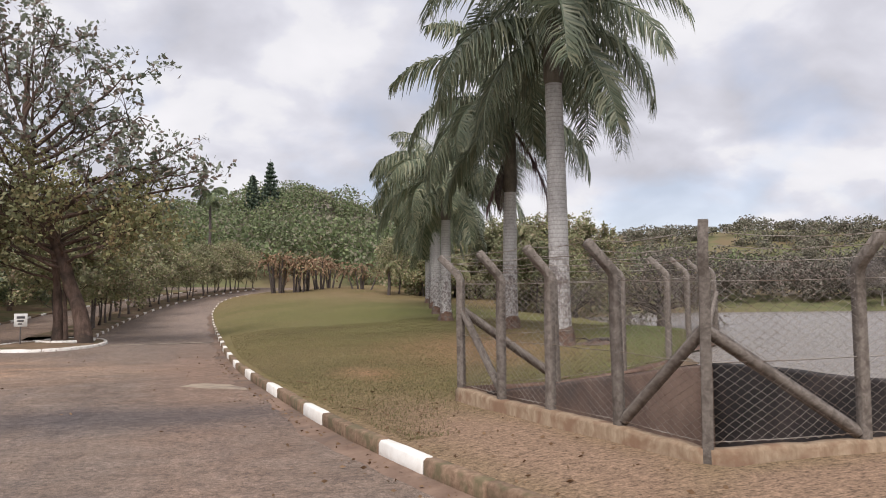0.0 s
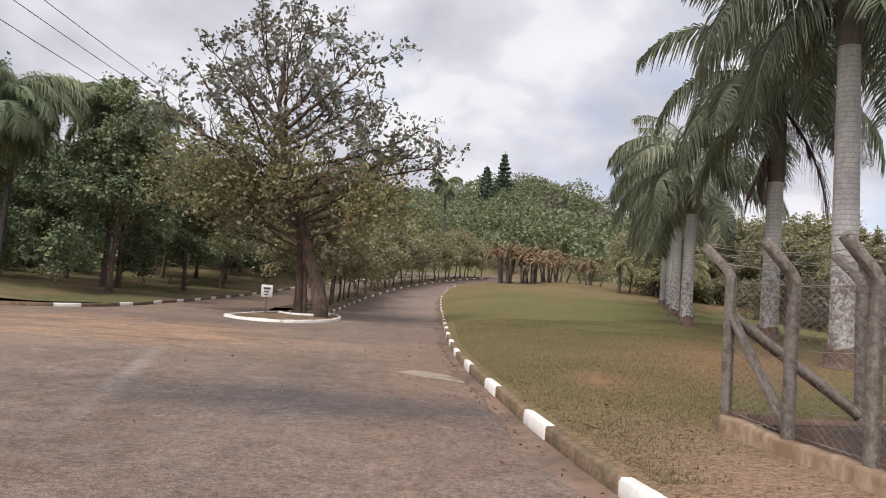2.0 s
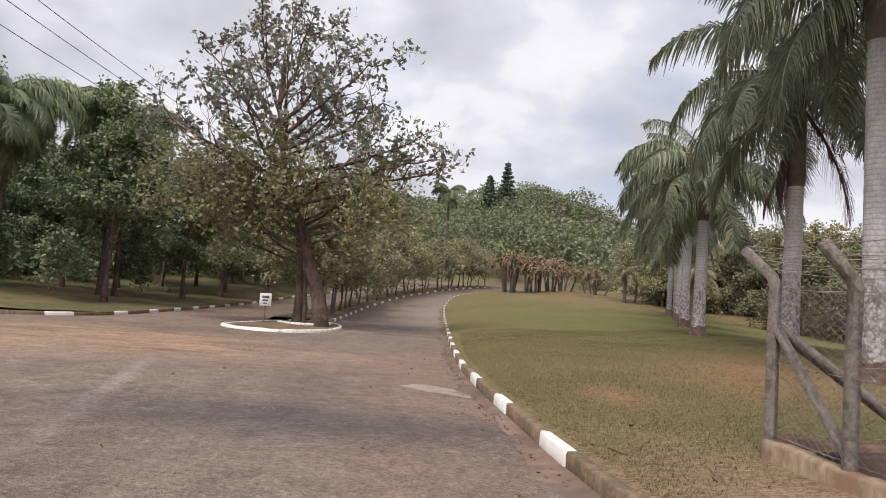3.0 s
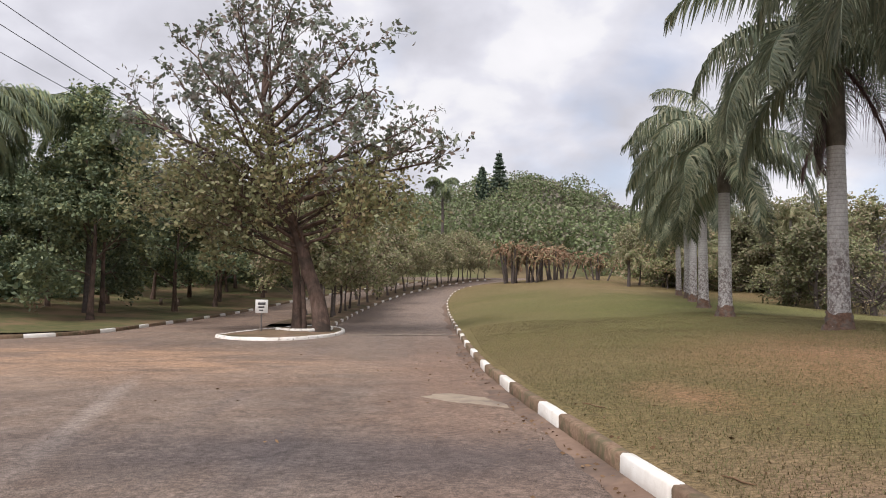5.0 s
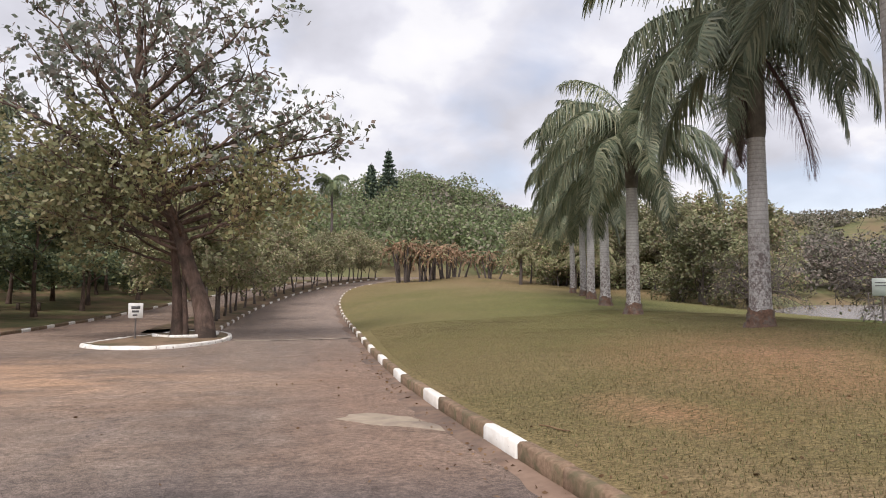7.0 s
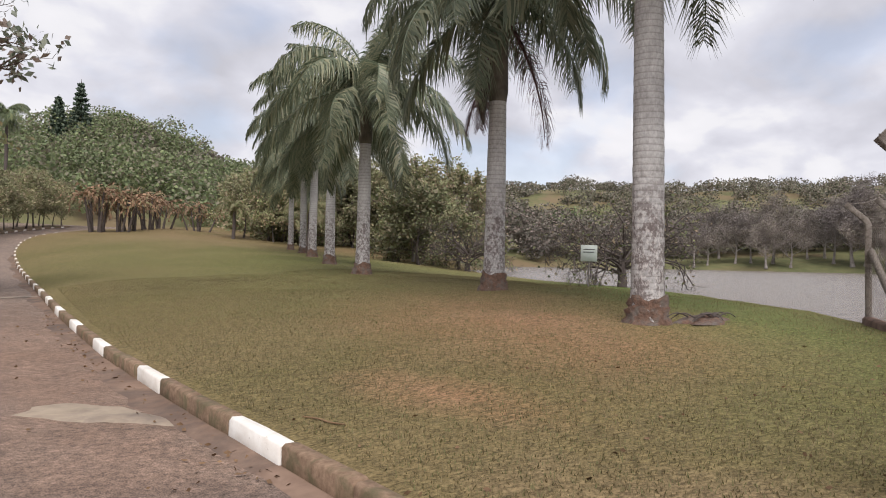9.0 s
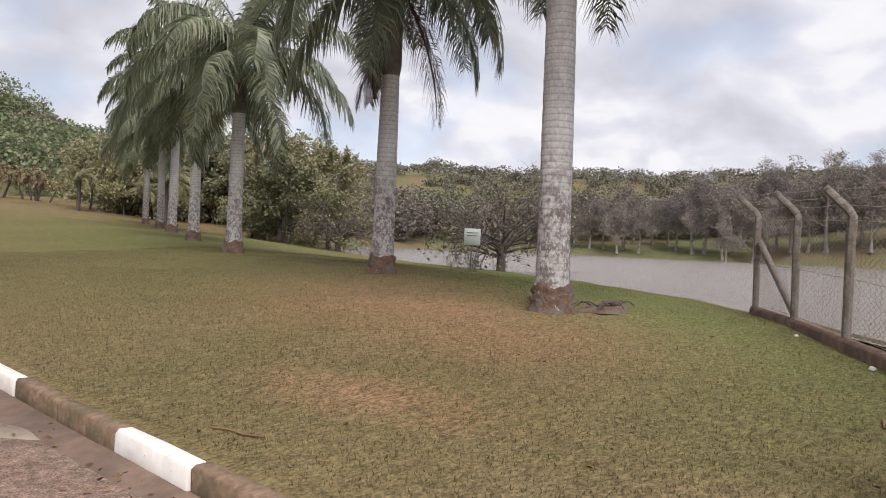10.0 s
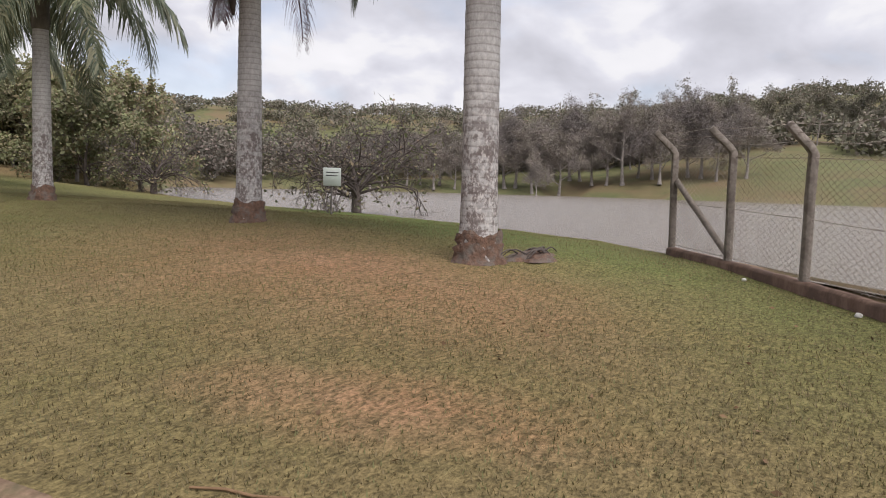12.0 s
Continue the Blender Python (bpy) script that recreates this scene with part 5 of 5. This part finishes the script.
# ---------------------------------------------------------------- far trees
def far_woods():
    r = np.random.default_rng(61)
    # wooded hill ahead
    n = 470
    x, y = r.uniform(-75, 95, n), r.uniform(108, 235, n)
    z = land_z(x, y) - 0.3
    V, F = crowns(r, x, y, z + r.uniform(-.5, 1.5, n), 5.2, 640, 0.46, 0.72)
    tagged(part("hill_woods", raw_mesh("hill_woods", V, F, HILL_LEAF)), "wooded hill of mixed green crowns beyond the drive", "woods", kind="stuff")
    # woods past the lawn, behind the palms
    n = 190
    t = r.uniform(0, 1, n)
    x, y = 25 + 24 * t + r.uniform(-4, 4, n), 84 + 10 * np.sin(t * 3) + r.uniform(-6, 12, n) + 4 * t
    V, F = crowns(r, x, y, land_z(x, y) - 0.1, 3.1, 480, 0.27)
    tagged(part("lawn_edge_woods", raw_mesh("lawn_edge_woods", V, F, SHRUB_LEAF)), "bushy green woods behind the lawn", "woods", kind="stuff")
    # slopes beyond the lake
    n = 1500
    a, d = radians(1) * r.uniform(8, 100, n), r.uniform(150, 420, n)
    x, y = d * np.sin(a), 20 + d * np.cos(a)
    ok = gap_to(LAKE_POLY, x, y) > 22
    x, y = x[ok], y[ok]
    V, F = crowns(r, x, y, land_z(x, y) - 0.5, 5.5, 190, 0.75, 0.55)
    tagged(part("far_slope_woods", raw_mesh("far_slope_woods", V, F, FAR_LEAF)), "grey-green scrub woods on the hills beyond the lake", "woods", kind="stuff")
    # trees along the far shore
    n = 330
    t = r.uniform(0, 1, n)
    far = np.array([(54, 96), (78, 98), (102, 96), (126, 80), (138, 62), (146, 44)], float)
    s = np.linspace(0, 1, len(far))
    x, y = np.interp(t, s, far[:, 0]) + r.uniform(0, 16, n), np.interp(t, s, far[:, 1]) + r.uniform(0, 12, n)
    V, F = crowns(r, x, y, land_z(x, y) + r.uniform(0, 1, n) ** 1.5 * np.interp(t, (0, .45, .7, 1), (2.5, 3.5, 6, 6)), 3.2, 260, 0.36, 0.85)
    tagged(part("far_shore_woods", raw_mesh("far_shore_woods", V, F, SHORE_LEAF)), "dull green trees along the far shore of the lake", "woods", kind="stuff")


far_woods()
BARE = [broadleaf("bare_tree", 71, 12, 8.5, 0.30, 3.0, TWIG_SPRAY, 2, 0.055, 9, (0, 4, 4, 5), GREY_BARK, True, 0.35, 0.08, 14), broadleaf("bare_tree", 72, 9.5, 8.5, 0.28, 2.2, TWIG_SPRAY, 2, 0.055, 9, (0, 4, 4, 5), GREY_BARK, True, 0.35, 0.08, 14)]
TALL = [broadleaf("tall_tree", s, 12, 5.5, 0.16, 7.0, FAR_LEAF, 2, 0.2, 6, (0, 4, 4, 4), GREY_BARK, True, 0.3) for s in (75, 76)]
r = np.random.default_rng(72)
for k in range(30):
    a = 50 + 29 * (k + r.uniform(-.3, .3)) / 30
    d = 128 + r.uniform(-4, 10)
    x, y = d * math.sin(radians(a)), 10 + d * math.cos(radians(a))
    plant("bare_tree", BARE[k % 2], x, y, float(land_z(np.array(x), np.array(y))), r.uniform(0, 360), r.uniform(0.75, 1.1) * (0.75 if a < 60 else 1), "grey half-bare tree beyond the lake", "tree", "trees beyond the lake")


for k, (a, d, sc) in enumerate(((67, 150, 1.35), (70, 146, 1.45), (73.5, 150, 1.4), (75, 156, 1.2), (77, 150, 1.3), (79.5, 165, 1.2), (81, 168, 1.1), (82.5, 164, 1.25), (84, 166, 1.15), (85.5, 164, 1.25), (87, 168, 1.2), (46, 175, 1.0))):
    x, y = d * math.sin(radians(a)), 10 + d * math.cos(radians(a))
    plant("tall_tree", TALL[k % 2], x, y, float(land_z(np.array(x), np.array(y))), 70 * k, sc * 0.7, "tall sparse tree standing over the far woods", "tree", "tall trees beyond the lake")


def conifer_mesh(name, seed, height, width, tiers, mat):
    r = np.random.default_rng(seed)
    g = Geo()
    g.tube([(0, 0, -1), (0, 0, height * .5), (0, 0, height)], (0.3, 0.2, 0.04), 6)
    tips = []
    for k in range(tiers):
        f = k / tiers
        z = height * (0.18 + 0.8 * f)
        rad = width / 2 * (1 - f) ** 0.8
        for q in range(9):
            a = q * 0.698 + k * 0.4 + r.uniform(-.1, .1)
            e = np.array((rad * math.cos(a), rad * math.sin(a), z + 0.12 * rad))
            g.tube([(0, 0, z), e * (.5, .5, 1) - (0, 0, .1), e], 0.04, 3)
            for s in np.linspace(0.25, 1, 9):
                tips.append((e[0] * s, e[1] * s, z + 0.12 * rad * s))
    V, F = scatter(r, tips, 3, 0.16, 0.4)
    return g.mesh(name + "_trunk", BARK), raw_mesh(name + "_crown", V, F, mat)


for d, az, hgt, wid, seed in ((176, 3.9, 15.0, 5.6, 81), (176, 2.6, 11.8, 4.8, 82)):
    x, y = d * math.sin(radians(az)), d * math.cos(radians(az))
    plant("araucaria", conifer_mesh("araucaria", seed, hgt, wid, 12, PINE_LEAF), x, y, float(land_z(np.array(x), np.array(y))), 0, 1.0, "dark conical araucaria standing above the wooded hill", "tree", "araucarias")

plant("bare_tree", BARE[1], 39.5, 71.0, 1.0, 75, 0.62, "leafless pale tree rising out of the thicket", "tree")
x, y = 112 * math.sin(radians(63)), 10 + 112 * math.cos(radians(63))
plant("bank_tree", BARE[1], x, y, max(float(land_z(np.array(x), np.array(y))), lake_z(x, y)), 40, 0.42, "small bare tree on the far bank of the lake", "tree")
top = thing("hill_palm", "lone tall palm standing out above the hill woods", "palm tree", m=Matrix.Translation((-1.0, 112, float(land_z(np.array(-1.0), np.array(112.0))))))
g = Geo()
g.tube([(0, 0, -.2), (0.2, 0, 6.2), (0.1, 0, 11.8)], (0.25, 0.2, 0.16), 8)
part("trunk", g.mesh("trunk", TWIG, True), top)
for q in range(18):
    part("frond", WILD_FRONDS[q % 4], top, "", Matrix.Translation((0.1, 0, 11.8)) @ pose(0, 0, 0, 0, 0, q * 137.5))

# ---------------------------------------------------------------- dry banana-like clump, small palms, shrubs
def drooping_clump(name, seed, height, mat, stems=6):
    """Leaning bare stems under a loose crown of torn, arching and hanging leaves."""
    r = np.random.default_rng(seed)
    stalks, lf = [], Geo()
    for q in range(stems):
        g = Geo()
        b = r.normal(size=2) * 0.55
        h = height * r.uniform(0.42, 0.72)
        c0 = b * 1.7 + r.normal(size=2) * 0.15
        g.tube([(b[0], b[1], -.1), *[(b[0] + (c0[0] - b[0]) * f, b[1] + (c0[1] - b[1]) * f, h * f) for f in (.5, 1)]], (0.15, 0.11, 0.07), 6)
        stalks.append(g.mesh(name + "_stem", TWIG))
        for k in range(11):
            a = r.uniform(0, 6.28)
            L = height * r.uniform(0.3, 0.6)
            t = np.linspace(0, 1, 8)
            el = radians(r.uniform(5, 78)) - radians(r.uniform(70, 150)) * t ** 0.9
            x, z = np.cumsum(np.cos(el)) * L / 8, np.cumsum(np.sin(el)) * L / 8
            c = np.c_[c0[0] + x * math.cos(a), c0[1] + x * math.sin(a), h + z]
            wide = np.array((-math.sin(a), math.cos(a), 0)) * r.uniform(.10, .19)
            for m in range(7):
                for sgn in (-1, 1):
                    if r.random() < 0.2:
                        continue
                    sag = np.array((0, 0, -0.04 - 0.2 * r.random()))
                    e = c[m] + (c[m + 1] - c[m]) * r.uniform(.6, .95)
                    lf.add([c[m], e, e + sgn * wide * r.uniform(.5, 1.1) + sag, c[m] + sgn * wide * r.uniform(.6, 1.1) + sag], [(0, 1, 2, 3)])
    return stalks, lf.mesh(name + "_leaves", mat)


def spreading_bush(name, seed):
    """A short trunk and long crooked limbs that arch over and hang, with few leaves."""
    r = np.random.default_rng(seed)
    g, tips = Geo(), []
    g.tube([(0, 0, -.15), (0.04, 0, .35), (-.03, .03, .8), (0, 0, 1.15)], (.2, .17, .15, .1), 8)
    for q in range(22):
        yaw, el = q * 2.4 + r.uniform(-.3, .3), radians(r.uniform(12, 58))
        sprout(r, g, (0, 0, r.uniform(.5, 1.1)), (math.cos(yaw) * math.cos(el), math.sin(yaw) * math.cos(el), math.sin(el)), r.uniform(1.7, 2.4), 0.055, 3, tips, (0, 4, 4, 4), (25, 70), -0.06, 0.16, 5)
    tips = np.array(tips)
    tips = tips[tips[:, 2] > 0.05]
    V, F = scatter(r, tips[r.random(len(tips)) < 0.16], 1, 0.09, 0.085)
    return g.mesh(name + "_trunk", TWIG, True), raw_mesh(name + "_crown", V, F, SHRUB_LEAF)


def lawn_edge_plants():
    r = np.random.default_rng(91)
    dry = [drooping_clump("dry_clump", s, 5.0, BANANA) for s in (92, 93)]
    for x, y, sc in ((6.6, 81, 1.0), (8.2, 80, .95), (9.8, 82, .9), (13, 88, .85), (11.5, 84.5, .85), (16.5, 86, .75)):
        stalks, hanging = dry[r.integers(2)]
        top = thing("dry_banana_clump", "withered brown drooping banana clump at the lawn's end", "plant", "dry clumps", Matrix.Translation((x, y, float(lawn_z(np.array(x), np.array(y))) - .1)) @ pose(0, 0, 0, 0, 0, r.uniform(0, 360)))
        for me in stalks:
            part("stem", me, top, "", Matrix.Scale(sc, 4))
        part("leaves", hanging, top, "hanging torn brown leaves", Matrix.Scale(sc, 4))
    pf = frond_mesh("small_frond", 95, 2.1, 55, 120, SHRUB_LEAF, 40, 0.4, 0.04)
    g = Geo()
    g.tube([(0, 0, -.1), (0.05, 0, 1.2), (0.02, 0, 2.4)], (0.17, 0.14, 0.1), 8)
    stem = g.mesh("small_trunk", TWIG, True)
    for x, y, sc in ((22.5, 84, 1.1), (24.5, 80, 1.0), (17.5, 76, 1.1), (28, 77, 1.0), (21, 70, .9), (33, 70, 1.6), (20, 63, 1.3)):
        top = thing("small_palm", "young palm with arching fronds at the lawn's end", "palm tree", "young palms", Matrix.Translation((x, y, float(lawn_z(np.array(x), np.array(y))))) @ Matrix.Scale(sc, 4))
        part("trunk", stem, top)
        for q in range(13):
            part("frond", pf, top, "", Matrix.Translation((0, 0, 2.35)) @ pose(0, 0, 0, 0, -25 + 60 * (q % 3) / 2, q * 137.5))
    for x, y, h in ((24.1, 56.3, 6.0), (25.4, 55.6, 3.4), (26.6, 61, 5.2)):
        top = thing("thicket_palm", "slender palm with drooping fronds in the thicket", "palm tree", "palms of the thicket", Matrix.Translation((x, y, float(lawn_z(np.array(x), np.array(y))))))
        g = Geo()
        g.tube([(0, 0, -.2), (0.08, 0, h * .5), (0.03, 0, h)], (0.13, 0.10, 0.08), 8)
        part("trunk", g.mesh("trunk", GREY_BARK, True), top, "thin pale trunk")
        for q in range(13):
            part("frond", pf, top, "", Matrix.Translation((0.03, 0, h)) @ pose(0, 0, 0, 0, -25 + 60 * (q % 3) / 2, q * 137.5))
    shrubs = [broadleaf("shrub", 96, 2.6, 3.6, 0.08, 0.3, SHRUB_LEAF, 2, 0.10, 9, (0, 4, 4, 4), TWIG, True, 0.12, 0.0), spreading_bush("lake_bush", 108)]
    plant("lake_bush", shrubs[1], 16.45, 24.8, float(lawn_z(np.array(16.45), np.array(24.8))) - .05, 20, 0.9, "wide twiggy half-bare bush leaning over the lake edge", "bush")
    plant("lake_bush", shrubs[1], 22.2, 43.0, float(lawn_z(np.array(22.2), np.array(43.0))) - .05, 120, 1.0, "twiggy bush with few leaves at the lake edge", "bush")
    plant("lake_bush", shrubs[0], 23.2, 45.5, float(lawn_z(np.array(23.2), np.array(45.5))) - .05, 60, 1.1, "leafy bush at the lake edge behind the lawn", "bush")
    for k in range(20):
        t = k / 19
        x, y = 22.5 + 12 * t + r.uniform(-1.5, 1.0), 47 + 22 * t + r.uniform(-1, 4) if k % 2 else 74 + r.uniform(-3, 3)
        plant("bush", shrubs[0], x, y, float(lawn_z(np.array(x), np.array(y))) - .05, r.uniform(0, 360), r.uniform(1.1, 1.7), "loose green bush in the thicket at the lawn's end", "bush", "thicket bushes")
    for k in range(16):
        x, y = 20 + 15 * k / 15 + r.uniform(-1, 1), 78 - 12 * k / 15 + r.uniform(-3, 3)
        plant("sapling", AVENUE[k % 3], x, y, float(lawn_z(np.array(x), np.array(y))) - .05, r.uniform(0, 360), r.uniform(0.9, 1.5), "thin pale-stemmed sapling before the thicket", "tree", "saplings")


lawn_edge_plants()

# ---------------------------------------------------------------- signs, bench, cables
def board_sign(name, x, y, z, w, h, foot, tilt, mat, label, bars):
    top = thing(name, label, "sign", m=Matrix.Translation((x, y, z)) @ pose(0, 0, 0, 0, 0, tilt))
    g = Geo()
    g.tube([(0, 0, -0.1), (0, 0, foot / 2), (0.005, 0, foot + h * .9)], 0.024, 8)
    part("post", g.mesh("post", POST, True), top)
    g = Geo()
    g.box((-w / 2, -0.045, foot), (w / 2, -0.026, foot + h))
    me = g.mesh("board", mat)
    bm = bmesh.new()
    bm.from_mesh(me)
    bmesh.ops.bevel(bm, geom=bm.edges[:], offset=0.006, segments=1, affect="EDGES")
    bm.to_mesh(me)
    bm.free()
    board = part("board", me, top, "pale sign board")
    for u0, v0, u1, v1 in bars:
        g = Geo()
        g.box((-w / 2 + u0 * w, -0.050, foot + v0 * h), (-w / 2 + u1 * w, -0.0445, foot + v1 * h))
        part("lettering", g.mesh("lettering", INK), board)


board_sign("island_sign", -6.55, 29.4, float(road_z(29.4)) + 0.1, 0.42, 0.46, 0.62, 10, SIGN_WHITE, "small white notice board on a thin post in the island", [(.2, .62, .8, .8), (.25, .38, .72, .52), (.3, .16, .62, .26)])
board_sign("lake_sign", 13.5, 23.1, float(lawn_z(np.array(13.5), np.array(23.1))), 0.46, 0.46, 0.72, -35, SIGN_GREEN, "pale grey-green notice board on a post at the water's edge", [(.15, .72, .85, .77), (.15, .55, .8, .60)])


def bench(x, y, yaw):
    top = thing("park_bench", "low grey timber bench on the shaded lawn", "bench", m=Matrix.Translation((x, y, float(left_lawn_z(np.array(x), np.array(y))))) @ pose(0, 0, 0, 0, 0, yaw))
    for k in range(3):
        g = Geo()
        g.box((-0.7, -0.2 + k * 0.14, 0.41), (0.7, -0.08 + k * 0.14, 0.45))
        part("slat", g.mesh("slat", WOOD), top)
    for s in (-0.5, 0.5):
        g = Geo()
        g.box((s - 0.08, -0.18, -0.05), (s + 0.08, 0.18, 0.41))
        part("leg", g.mesh("leg", WOOD), top)


bench(-17.0, 49.0, 15)

for k, (x, z) in enumerate(((-12.4, 9.6), (-13.0, 9.35), (-13.7, 8.95))):
    g = Geo()
    for a, b in ((-30, 12), (12, 54), (54, 96)):
        t = np.linspace(0, 1, 17)
        y = a + (b - a) * t
        g.tube(np.c_[x + 0 * t, y, z - 1.6 * t * (1 - t) + road_z(y) * 0.8], 0.014, 4)
    tagged(part("overhead_cable", g.mesh("overhead_cable", CABLE)), "thin dark overhead cable along the shaded lane", "cable", "overhead cables")


# ---------------------------------------------------------------- grass blades and litter
def grass():
    r = np.random.default_rng(101)
    n = 340000
    x = r.uniform(0.6, 13.5, n)
    y = 7.0 + 24 * r.random(n) ** 1.6
    ok = (x > kerb_x(y) + 0.16) & ~inside(LAKE_POLY, x, y)
    edge = np.array(POSTS_FRONT[::-1] + POSTS_BACK + [tuple(p) for p in SHORE])
    ok &= x < np.interp(y, edge[:, 1], edge[:, 0]) - 0.15
    bare = np.exp(-((x - 2.55) / .4) ** 2 - ((y - 12.7) / .9) ** 2) + np.exp(-((x - 2.75) / .8) ** 2 - ((y - 6.2) / 2.6) ** 4)
    bare = bare + 0.85 * np.exp(-((x - 5.9) / 2.0) ** 2 - ((y - 16.2) / 3.2) ** 2)
    bare = bare + 0.8 * np.exp(-(((x - 12.2) * .85 - (y - 19.5) * .53) / 1.8) ** 2)
    ok &= r.random(n) > bare * 0.9
    x, y = x[ok], y[ok]
    n = len(x)
    z = lawn_z(x, y)
    a = r.uniform(0, 6.28, n)
    h = r.uniform(0.012, 0.034, n)
    w = r.uniform(0.003, 0.006, n)
    out = r.uniform(0.2, 1.3, n) * h
    dx, dy = np.cos(a), np.sin(a)
    V = np.stack((np.c_[x - dy * w, y + dx * w, z - .004], np.c_[x + dy * w, y - dx * w, z - .004], np.c_[x + dx * out, y + dy * out, z + h]), 1).reshape(-1, 3)
    tagged(part("grass", raw_mesh("grass", V, np.arange(3 * n).reshape(-1, 3), BLADE)), "short dry yellow-green grass blades on the lawn", "grass", kind="stuff")
    # dead leaves
    n = 900
    x = np.r_[r.uniform(-4.5, 9, n), r.uniform(1.2, 3.4, 130), kerb_x(r.uniform(3, 25, 260)) - np.abs(r.normal(0, .18, 260)) - .1]
    y = np.r_[r.uniform(3, 24, n), r.uniform(2, 9, 130), r.uniform(3, 25, 260)]
    x[-260:] = kerb_x(y[-260:]) - 0.1 - np.abs(r.normal(0, .16, 260))
    edge2 = np.array(POSTS_FRONT[::-1] + POSTS_BACK)
    K = kerb_x(y)
    ok = (np.abs(x - K) > 0.09) & ((x < K) & (r.random(len(x)) < np.where(x < K - 1, 0.12, 1)) | ((x > K) & (x < np.interp(y, edge2[:, 1], edge2[:, 0]) - .12) & (y < 13.3)))
    x, y = x[ok], y[ok]
    z = np.where(x < kerb_x(y), road_z(y) + 0.02, lawn_z(x, y) + 0.015)
    V, F = leaves(r, np.c_[x, y, z], 0.03, 0.9, 1.9)
    tagged(part("fallen_leaves", raw_mesh("fallen_leaves", V, F, DRY_LEAF)), "scattered brown fallen leaves and twigs", "leaf litter", kind="stuff")


def ground_scraps():
    """Sticks, and the torn root mass beside the first palm."""
    r = np.random.default_rng(111)
    for x, y, L, yaw in ((1.42, 12.53, .46, 108), (4.9, 9.9, .3, 20), (2.3, 8.3, .4, 75), (1.75, 9.2, .3, 110)):
        t = np.linspace(-.5, .5, 7)
        px, py = x + t * L * math.cos(radians(yaw)) + .012 * np.sin(t * 9), y + t * L * math.sin(radians(yaw))
        g = Geo()
        g.tube(np.c_[px, py, lawn_z(px, py) + 0.014], 0.008 * (1 - .5 * np.abs(t)), 6)
        tagged(part("stick", g.mesh("stick", DRY_LEAF, True)), "dry brown stick lying on the grass", "stick", "sticks")
    for x, y, size in ((7.12, 10.72, .035), (8.42, 12.0, .03)):
        me = bpy.data.meshes.new("pebble")
        bm = bmesh.new()
        bmesh.ops.create_icosphere(bm, subdivisions=2, radius=size)
        for v in bm.verts:
            v.co *= 1 + r.uniform(-.12, .12)
            v.co.z *= 0.75
        bm.to_mesh(me)
        bm.free()
        me.materials.append(SIGN_WHITE)
        tagged(part("pebble", me, None, "", Matrix.Translation((x, y, float(lawn_z(np.array(x), np.array(y))) + size * .5))), "small pale stone in the grass by the low wall", "stone", "pebbles")
    x0, y0 = 8.2, 14.6
    top = thing("root_debris", "torn grey-brown palm roots and litter beside the palm foot", "debris", m=Matrix.Translation((x0, y0, float(lawn_z(np.array(x0), np.array(y0))))))
    a = np.linspace(0, 2 * np.pi, 25)
    f = np.linspace(0, 1, 7)[:, None]
    S = f * (1 + .18 * np.sin(a * 3 + 1) + .08 * np.sin(a * 7))
    H = 0.09 * (1 - f ** 1.5) + 0.02 * np.sin(a * 5 + f * 7) * (f < .95) - .03 * f
    part("mound", grid_mesh("mound", S * np.cos(a) * .62, S * np.sin(a) * .34, H, RED_ROOT, False), top)
    for k in range(16):
        an = r.uniform(0, 6.28)
        L = r.uniform(.25, .6)
        t = np.linspace(0, 1, 6)
        g = Geo()
        g.tube(np.c_[r.uniform(-.35, .3) + t * L * math.cos(an), r.uniform(-.15, .15) + t * L * math.sin(an) * .5, .06 + .08 * np.sin(t * 3.1) - .05 * t], 0.014 * (1 - .6 * t), 5)
        part("root", g.mesh("root", TWIG), top)


ground_scraps()
grass()
kerb("kerb_drive", KERB_R, "worn concrete kerb beside the lawn, every third block whitewashed", 12.17, road_z)
kerb("kerb_median", KERB_L, "worn concrete kerb along the avenue trees, every third block whitewashed", 36.0, road_z, 0.14)
kerb("kerb_woods", KERB_LAWN, "worn concrete kerb before the woods, every third block whitewashed", 29.0, road_z, 0.13)
